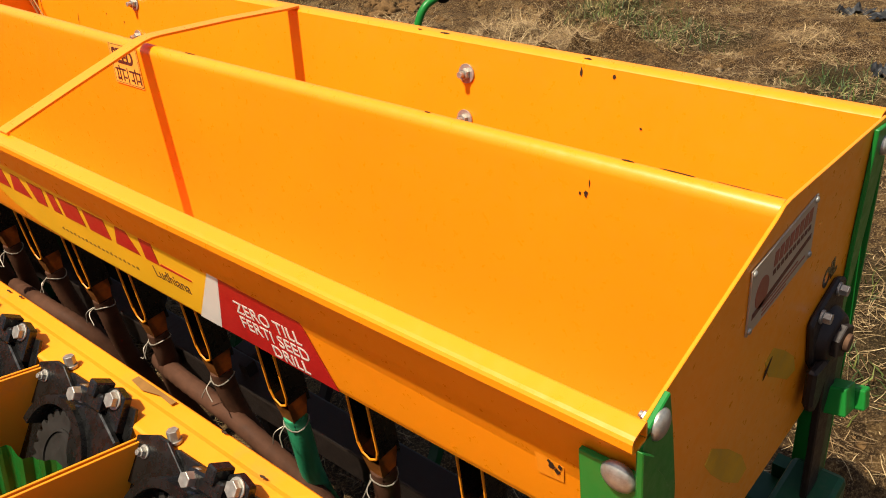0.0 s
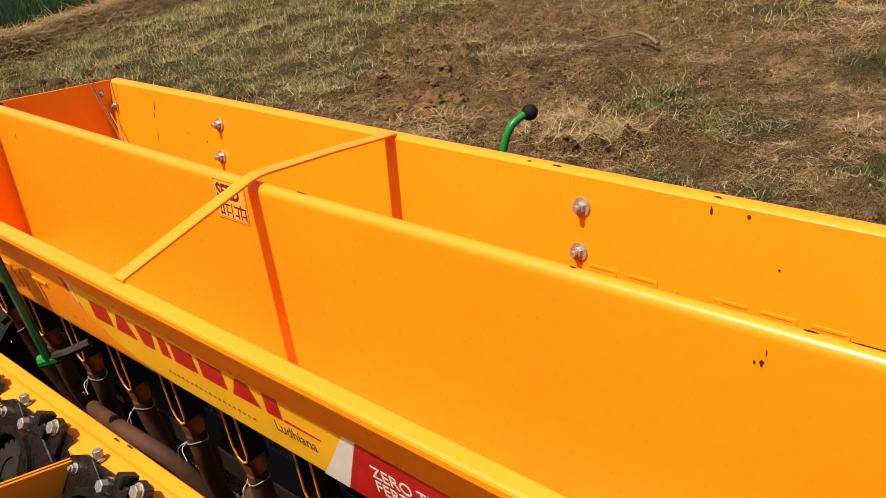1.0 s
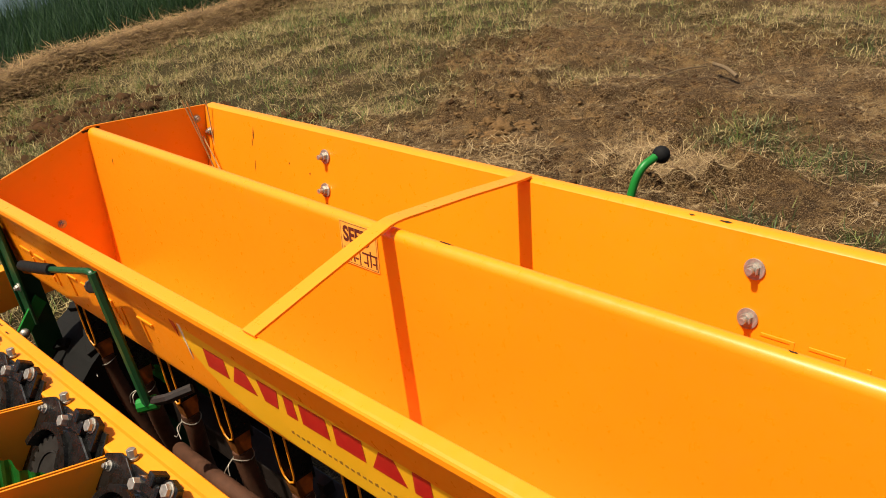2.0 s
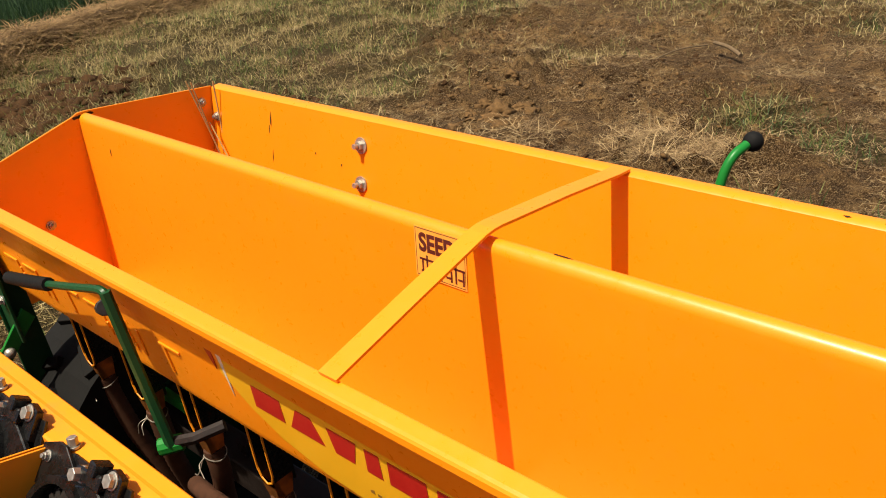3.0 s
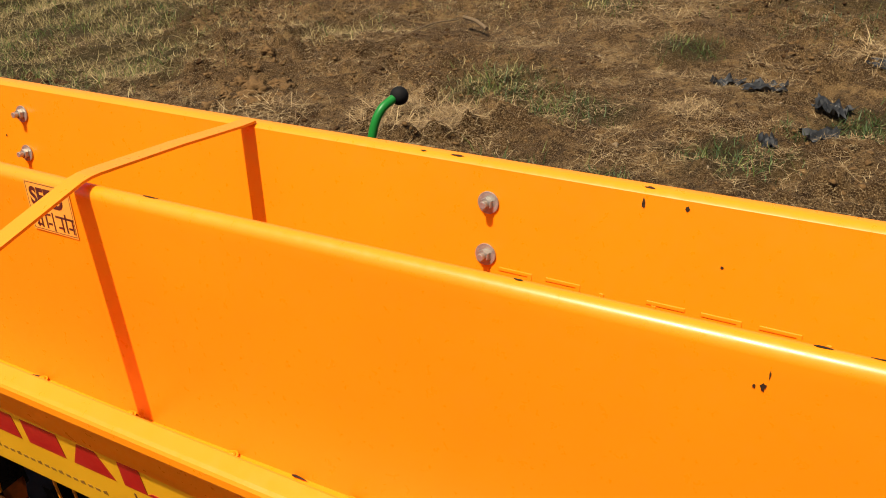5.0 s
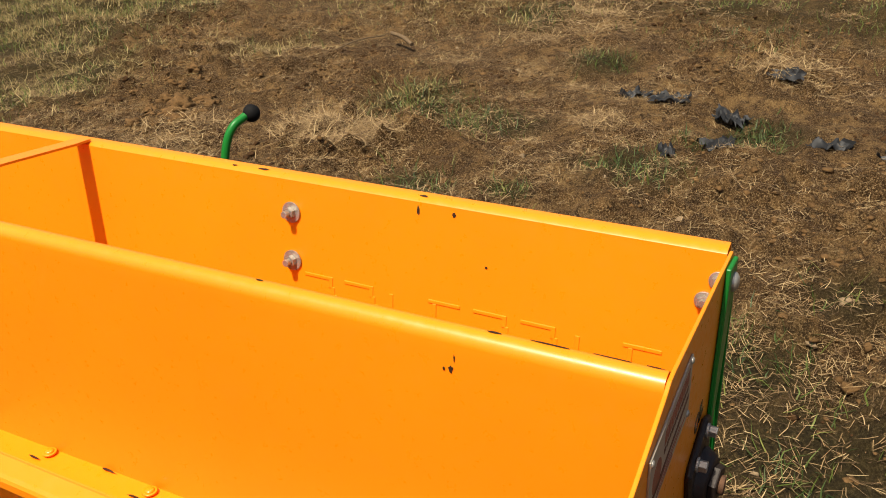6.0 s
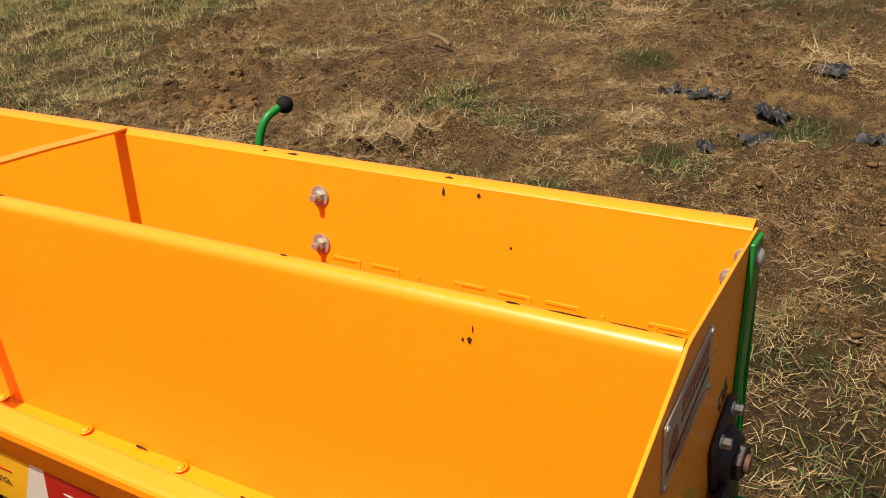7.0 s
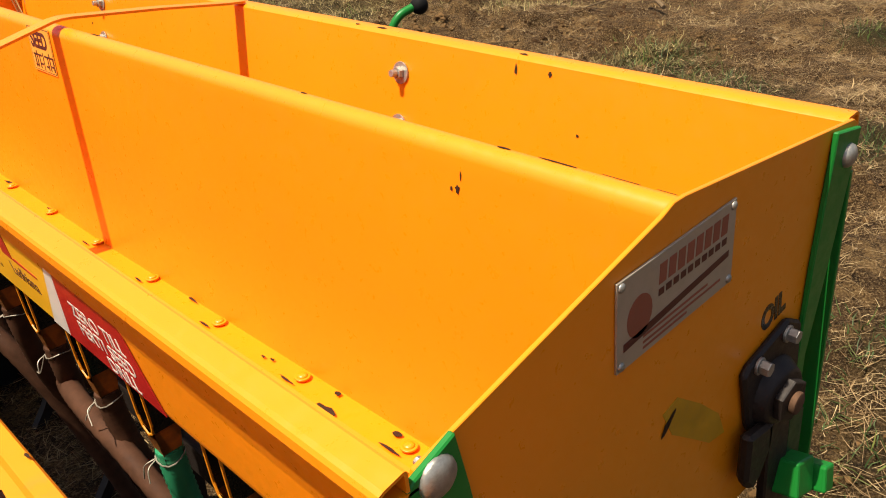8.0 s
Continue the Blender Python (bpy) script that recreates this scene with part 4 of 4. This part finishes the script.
# shaft bearing on the right end plate
bearing = empty("shaft_bearing", (0.87, Y0, 0.83), "black cast flange bearing with shaft stub bolted to the hopper", "bearing")
part("flange", slab([(0.816, 0.862), (0.826, 0.871), (0.900, 0.884), (0.930, 0.866), (0.936, 0.800), (0.905, 0.772), (0.850, 0.768), (0.834, 0.790)], Y0 - 0.012, Y0 - 0.0038, 0.003), M_CAST, bearing)
part("hub", cyl((0.873, Y0 - 0.028, 0.813), (0.875, Y0 - 0.011, 0.813), 0.030, 0.040, 24, 0.003), M_CAST, bearing, smooth=True)
part("collar", cyl((0.872, Y0 - 0.037, 0.813), (0.873, Y0 - 0.027, 0.813), 0.024, None, 6, 0.002), M_CAST, bearing)
part("shaft", cyl((0.872, Y0 - 0.043, 0.813), (0.872, Y0 - 0.036, 0.813), 0.012, None, 18, 0.002), M_RUST, bearing, smooth=True)
for x, z in ((0.841, 0.864), (0.896, 0.870)):
    shared("bolt", BOLT_UNIT, facing((x, Y0 - 0.012, z), (0, -1, 0)) @ Matrix.Diagonal((0.7, 0.7, 1.2, 1)), bearing)
link = empty("drive_link", (0.92, Y0 - 0.04, 0.40), "black drive bar with bright green clamp hanging below the bearing", "drive link")
part("bar", slab([(0.850, 0.790), (0.896, 0.790), (0.906, 0.62), (0.915, 0.40), (0.868, 0.40), (0.862, 0.62)], Y0 - 0.026, Y0 - 0.016, 0.002), M_CAST, link)
part("side_bar", slab([(0.900, 0.78), (0.935, 0.76), (0.945, 0.41), (0.910, 0.40)], Y0 - 0.024, Y0 - 0.014, 0.002), M_DARKGREEN, link)
part("lug", slab([(0.812, 0.800), (0.860, 0.790), (0.860, 0.760), (0.842, 0.730), (0.826, 0.722), (0.812, 0.742)], Y0 - 0.026, Y0 - 0.0125, 0.004), M_CAST, link)
CM = Matrix.Translation((0.896, Y0 - 0.036, 0.700)) @ Matrix.Rotation(radians(-12), 4, "X") @ Matrix.Rotation(radians(18), 4, "Y")
clamp = part("clamp", box((-0.018, -0.015, -0.020), (0.018, 0.015, 0.020), 0.003, CM), M_GREEN, link, "bright green folded clamp")
part("clamp_ear", box((0.021, -0.026, -0.022), (0.042, -0.002, 0.008), 0.003, CM), M_GREEN, clamp)
part("clamp_body", box((0.78, Y0 - 0.06, 0.445), (0.94, Y0 + 0.02, 0.52), 0.010), M_DARKGREEN, link)

# unseen near-black wheel, added to fill the dark shade under the left end
wheel = empty("shade_wheel", (0.68, 2.40, 0.0), "added near-black wheel filling the dark shade below the hopper's end", "drive wheel")
WM = Matrix.Translation((0.68, 2.525, 0.335)) @ Matrix.Rotation(radians(90), 4, "X")
part("tyre", ring_uv(WM, 0, 0, 0.20, 0.345, 0.0, 0.25, 0, 2 * math.pi, 48), M_RUBBER, wheel, "added near-black tyre ring standing in for shade")
for k in range(36):
    a = 2 * math.pi * k / 36
    lug = Matrix.Rotation(a, 4, "Z") @ Matrix.Translation((0.349, 0, 0.065 if k % 2 else 0.185)) @ Matrix.Rotation(0.45 if k % 2 else -0.45, 4, "X")
    part("tread_lug", box((-0.008, -0.012, -0.055), (0.008, 0.012, 0.055), 0.002, WM @ lug), M_RUBBER, wheel)
part("rim", ring_uv(WM, 0, 0, 0.03, 0.20, 0.08, 0.12, 0, 2 * math.pi, 32), M_DARKGREEN, wheel)
part("axle", cyl((0.68, 2.22, 0.335), (0.68, 2.54, 0.335), 0.029, None, 16), M_CAST, wheel)

# ---- crank lever in front of the panel ----
crank = empty("crank_lever", (0.405, 1.835, 0.72), "green crank lever with black rubber grip and pivot", "crank lever")
part("arm", tube(smooth_path([(0.400, 2.070, 0.957), (0.399, 1.93, 0.995), (0.399, 1.850, 1.016), (0.399, 1.834, 1.008)], 6), 0.0065, 8), M_DARKGREEN, crank, smooth=True)
part("upright", tube([(0.399, 1.835, 1.018), (0.400, 1.822, 0.91), (0.402, 1.800, 0.748)], 0.0085, 6), M_DARKGREEN, crank)
part("grip", tube(smooth_path([(0.402, 2.245, 0.915), (0.401, 2.238, 0.917), (0.400, 2.14, 0.940), (0.400, 2.055, 0.961)], 4), 0.0115, 10), M_RUBBER, crank, "black rubber grip", True)
part("foot", cyl((0.390, 1.818, 0.742), (0.420, 1.794, 0.745), 0.014, None, 10, 0.002), M_GREEN, crank)
part("pivot", cyl((0.408, 1.895, 0.965), (0.394, 1.842, 0.992), 0.010, 0.013, 10, 0.002), M_CAST, crank)
part("link_rod", tube([(0.41, 1.80, 0.748), (0.430, 1.772, 0.755), (0.470, 1.745, 0.765)], 0.010, 8), M_CAST, crank)

# lever with knob behind the hopper
lever = empty("control_lever", (1.20, 1.37, 0.40), "bent green control lever with a black ball knob", "lever")
part("rod", tube(smooth_path([(1.20, 1.405, 0.40), (1.27, 1.385, 0.62), (1.318, 1.364, 0.82), (1.342, 1.356, 0.905), (1.364, 1.347, 0.942), (1.396, 1.336, 0.956)], 8), 0.0090, 10), M_GREEN, lever, smooth=True)
bm = bmesh.new()
bmesh.ops.create_uvsphere(bm, u_segments=16, v_segments=10, radius=0.0190, matrix=Matrix.Translation((1.411, 1.331, 0.957)))
part("knob", bm, M_RUBBER, lever, "black ball knob", True)
part("lever_base", box((1.00, 1.38, 0.39), (1.23, 1.43, 0.43), 0.004), M_DARKGREEN, lever)

# ---- seed outlets under the front panel ----
OX = 0.492                       # mouth of the outlets
for k in range(11):
    y = 0.354 + 0.193 * k
    out = empty("seed_outlet", (OX, y, 0.60), "orange-yellow channel outlet tapering to a hose, wire tied", "seed outlet", "seed outlets under the hopper")
    w = 0.0195
    edge = [(OX, y - w, 0.775), (OX, y - w, 0.672), (OX, y - w * 0.72, 0.655), (OX, y, 0.647), (OX, y + w * 0.72, 0.655), (OX, y + w, 0.672), (OX, y + w, 0.775)]
    part("channel_edge", tube(edge, 0.0021, 6), M_FRAME, out, "thin bright edge of the outlet")
    # inner walls in black: the shade inside the yellow channel, put into colour
    bm = bmesh.new()
    for sgn in (-1, 1):
        add_box(bm, (OX + 0.0005, y + sgn * w - 0.0012, 0.658), (OX + 0.036, y + sgn * w + 0.0012, 0.752), 0.0004)
    add_box(bm, (OX + 0.036, y - w, 0.640), (OX + 0.041, y + w, 0.748), 0.0006)
    part("channel", bm, M_BLACK, out)
    bm = bmesh.new()
    rows = [[bm.verts.new((OX + 0.018 + a * dx, y + b_ * dy, z)) for a, b_ in ((-1, -1), (1, -1), (1, 1), (-1, 1))] for z, dx, dy in ((0.658, 0.0180, 0.0185), (0.644, 0.0180, 0.0175), (0.612, 0.014, 0.0132), (0.590, 0.014, 0.0132))]
    for r0, r1 in zip(rows, rows[1:]):
        for j in range(4):
            bm.faces.new((r0[j], r0[(j + 1) % 4], r1[(j + 1) % 4], r1[j]))
    bmesh.ops.solidify(bm, geom=list(bm.faces), thickness=0.0015)
    part("funnel", bm, M_OUTLET, out, "rust-stained tapered funnel")
    hx = OX + 0.018
    loop = [(hx + 0.0205 * math.cos(a), y + 0.0205 * math.sin(a), 0.598 + 0.004 * math.sin(2 * a + k)) for a in [2 * math.pi * j / 14 for j in range(15)]]
    tail = [(hx - 0.018, y + 0.012, 0.596), (hx - 0.032, y + 0.022, 0.586 - 0.012 * (k % 3)), (hx - 0.036, y + 0.028, 0.562)]
    twist = [(hx - 0.018, y + 0.010, 0.596), (hx - 0.034, y + 0.004, 0.592), (hx - 0.040, y - 0.014 + 0.01 * (k % 2), 0.576)]
    part("wire_tie", add_tube(add_tube(tube(loop, 0.0011, 5), smooth_path(tail, 5), 0.0010, 5), smooth_path(twist, 5), 0.0010, 5), M_WIRE, out)
    bend = (0.05 if k % 3 == 0 else -0.03 if k % 3 == 1 else 0.10)
    green_hose = k == 3
    hose = smooth_path([(hx, y, 0.613), (hx + 0.002, y + bend * 0.05, 0.548), (hx + 0.015, y + bend * 0.45, 0.45), (hx + 0.05, y + bend, 0.31), (hx + 0.10, y + bend * 1.1, 0.15), (hx + 0.13, y + bend * 1.1, 0.0)], 14)
    tagged(part("seed_hose", tube(hose, 0.0185, 12, 0.0012), M_TEALPIPE if green_hose else M_PIPE, None, smooth=True), "translucent green plastic seed hose below its outlet" if green_hose else "brown ribbed rubber seed hose hanging to its tine", "hose", "seed hoses")
for pts in (((0.60, 1.50, 0.42), (0.53, 1.40, 0.52), (0.50, 1.27, 0.560), (0.50, 1.10, 0.535), (0.52, 0.93, 0.42), (0.57, 0.90, 0.20), (0.60, 0.90, 0.0)), ((0.52, 2.05, 0.46), (0.48, 1.88, 0.54), (0.47, 1.72, 0.565), (0.50, 1.60, 0.50), (0.55, 1.55, 0.30), (0.60, 1.54, 0.0))):
    tagged(part("seed_hose", tube(smooth_path([(x, y, z - 0.03 if z > 0.1 else z) for x, y, z in pts], 14), 0.0175, 12, 0.0010), M_PIPE, None, smooth=True), "brown rubber hose bent across below the outlets", "hose", "seed hoses")

# ---- planter box in front ----
PITCH, BAR0 = 0.2515, 0.892
planter = empty("planter_box", (0.10, 1.30, 0.60), "orange-yellow planter trough with slanted cell dividers", "planter box")
part("side_beam", sheet([(0.335, 0.700), (0.335, 0.799), (0.332, 0.803), (0.312, 0.804), (0.306, 0.8065), (0.272, 0.8080), (0.268, 0.806), (0.262, 0.74)], 0.003, -0.60, 2.585, 16), M_FRAME, planter, "wide folded edge beam, dusty and scuffed")
part("end_bar", box((0.3355, 2.545, 0.700), (0.72, 2.585, 0.802), 0.002), M_FRAME, planter)
part("inner_wall", sheet([(0.262, 0.739), (0.130, 0.600), (-0.25, 0.585)], 0.003, -0.60, 2.580, 4), M_FRAME, planter)
part("outer_wall", sheet([(-0.250, 0.585), (-0.270, 0.940)], 0.003, -0.60, 2.580, 2), M_FRAME, planter)


def bar_top(x):
    return 0.804 + 0.30 * (0.264 - x)


for k in range(-5, 7):
    y = BAR0 + PITCH * k
    for d in (0.0, 0.0085):
        part("cell_divider", slab([(0.262, bar_top(0.262)), (-0.248, bar_top(-0.248)), (-0.248, 0.59), (0.128, 0.605), (0.258, 0.735)], y - 0.0035 - d, y - d, 0.0006), M_FRAME, planter)
for k, (x, y) in enumerate(((0.325, 1.365), (0.328, 1.33), (0.318, 2.30), (0.316, 2.21), (0.321, 2.26), (0.33, 0.80), (0.31, 0.70))):
    m = plane_at((x, y, 0.8072 if x > 0.311 else 0.810), (0, 1, 0), (-1, 0, 0))
    part("paint_chip", patch(m, [(0.006, 0), (0.002, 0.002), (-0.004, 0.001), (-0.006, -0.001), (0, -0.002)], 0.0005), M_CHIP, planter)
M_GRIME = plain("brown_grime", (0.26, 0.13, 0.035), 0.8, 0, 50, 0.4, 0.0004)
part("worn_paint", patch(plane_at((0.324, 0.96, 0.8074), (0, -1, 0), (1, 0, 0)), [(-0.03, -0.006), (0.0, -0.010), (0.03, -0.002), (0.06, -0.004), (0.062, 0.004), (-0.028, 0.004)], 0.0005), M_GRIME, planter)

# metering units: inclined black seed plates, one to a cell
UA, UB = Vector((0, 1, 0)), Vector((0.62, 0, 0.785)).normalized()
UN = Vector((-0.785, 0, 0.62)).normalized()
UNIT_M = Matrix(((UA.x, UB.x, UN.x, 0), (UA.y, UB.y, UN.y, 0), (UA.z, UB.z, UN.z, 0), (0, 0, 0, 1)))


M_DUSTY = plain("dusty_black_plastic", (0.015, 0.0115, 0.0085), 0.55, 0.0, 40.0, 0.45)


def metering_unit(y):
    """Unit whose cell starts at the divider y."""
    u = empty("metering_unit", (0.278, y + 0.010, 0.800), "black plastic inclined-plate seed metering unit with zinc bolts", "metering unit", "metering units in the planter")
    m = Matrix.Translation((0.272, y + 0.010, 0.803)) @ UNIT_M
    part("back_plate", plate_uv(m, [(0.004, -0.165), (0.236, -0.165), (0.238, -0.02), (0.165, 0.012), (0.10, 0.014), (0.012, 0.022), (0.002, -0.03)], 0.0, 0.006, 0.001), M_BLACK, u)
    part("housing_ring", ring_uv(m, 0.125, -0.090, 0.068, 0.080, 0.004, 0.034, radians(15), radians(250), 30), M_BLACK, u)
    teeth, poly = 22, []
    for k in range(teeth):
        for j, r in ((0.0, 0.056), (0.22, 0.065), (0.62, 0.065), (0.80, 0.056)):
            a = 2 * math.pi * (k + j) / teeth
            poly.append((0.122 + r * math.cos(a), -0.092 + r * math.sin(a)))
    disc = part("toothed_disc", plate_uv(m, poly, 0.010, 0.017), M_DUSTY, u, "dusty toothed seed disc")
    part("disc_rim", ring_uv(m, 0.122, -0.092, 0.034, 0.038, 0.016, 0.020), M_DUSTY, disc)
    part("cover", plate_uv(m, [(0.008, -0.13), (0.052, -0.145), (0.100, -0.070), (0.112, -0.012), (0.060, 0.004), (0.006, -0.020)], 0.016, 0.026, 0.002), M_BLACK, u)
    bm = plate_uv(m, [(0.022, -0.016), (0.058, -0.020), (0.062, 0.030), (0.048, 0.038), (0.024, 0.032)], 0.004, 0.018, 0.002)
    part("ear", bm, M_BLACK, u)
    part("crossbar", plate_uv(m, [(0.050, 0.002), (0.112, 0.000), (0.112, 0.018), (0.050, 0.026)], 0.012, 0.032, 0.003), M_BLACK, u)
    part("clip", plate_uv(m, [(0.060, 0.018), (0.076, 0.018), (0.076, 0.040), (0.060, 0.038)], 0.008, 0.038, 0.002), M_BLACK, u)
    tab = part("tab", plate_uv(m, [(0.160, -0.050), (0.236, -0.060), (0.238, 0.000), (0.200, 0.016), (0.180, 0.016), (0.140, -0.006)], 0.006, 0.012, 0.001), M_BLACK, u)
    shared("bolt", BOLT_UNIT, m @ Matrix.Translation((0.040, 0.024, 0.018)), u, "zinc hex bolt")
    shared("bolt", BOLT_UNIT, m @ Matrix.Translation((0.100, 0.008, 0.022)) @ Matrix.Diagonal((0.95, 0.95, 2.0, 1)), u, "zinc hex bolt")
    shared("bolt", BOLT_SMALL, m @ Matrix.Translation((0.214, -0.012, 0.012)) @ Matrix.Diagonal((0.85, 0.85, 1, 1)), tab, "small hex bolt")
    shared("bolt", BOLT_UNIT, facing((0.284, y + 0.1975, 0.8085), (0.15, 0.1, 1)) @ Matrix.Diagonal((0.75, 0.75, 1.7, 1)), u, "dull hex bolt")
    for a in (200, 250):
        shared("bolt", BOLT_SMALL, m @ Matrix.Translation((0.122 + 0.05 * math.cos(radians(a)), -0.092 + 0.05 * math.sin(radians(a)), 0.017)) @ Matrix.Diagonal((0.7, 0.7, 1, 1)), disc)
    return u


unit = metering_unit(BAR0)
for k in list(range(-4, 0)) + list(range(1, 7)):
    copy_thing(unit, pose(0.278, BAR0 + 0.010 + PITCH * k, 0.800))


def green_divider(y):
    """Ribbed green sheet standing in the cell before the disc."""
    bm = bmesh.new()
    n = 29
    cols = []
    for k in range(n):
        t = k / (n - 1)
        rib = 0.004 * math.sin(t * 2 * math.pi * 6)
        x, yy = 0.190 - 0.085 * t + rib * 0.7, y + 0.085 + 0.145 * t ** 0.8 + rib
        top = 0.765 + 0.060 * t - 0.010 * (int(t * 6) % 2)
        cols.append([bm.verts.new((x - 0.035 * v, yy + 0.02 * v, top + (0.61 - top) * v)) for v in (0, 0.33, 0.66, 1.0)])
    for a, b in zip(cols, cols[1:]):
        for j in range(3):
            bm.faces.new((a[j], a[j + 1], b[j + 1], b[j]))
    bmesh.ops.solidify(bm, geom=list(bm.faces), thickness=0.003)
    return tagged(part("cell_baffle", bm, M_GREEN, None), "bright green ribbed baffle sheet inside a planter cell", "baffle", "green baffles in the planter")


for k in range(-4, 7):
    green_divider(BAR0 + PITCH * k)

# dry stalks left in the back trough
for a, b_ in (((0.985, 2.417, 0.80), (0.962, 2.44, 1.075)), ((0.978, 2.385, 0.80), (0.945, 2.43, 1.085)), ((0.972, 2.40, 0.80), (1.000, 2.41, 1.070)), ((0.955, 2.30, 0.79), (0.972, 2.42, 0.98))):
    tagged(part("straw_stalk", tube(smooth_path([a, (Vector(a) + Vector(b_)) / 2 + Vector((0.004, 0.003, 0)), b_], 4), 0.0018, 6), M_DRY, None), "thin dry straw stalk leaning in the hopper corner", "straw", "straw stalks in the hopper")
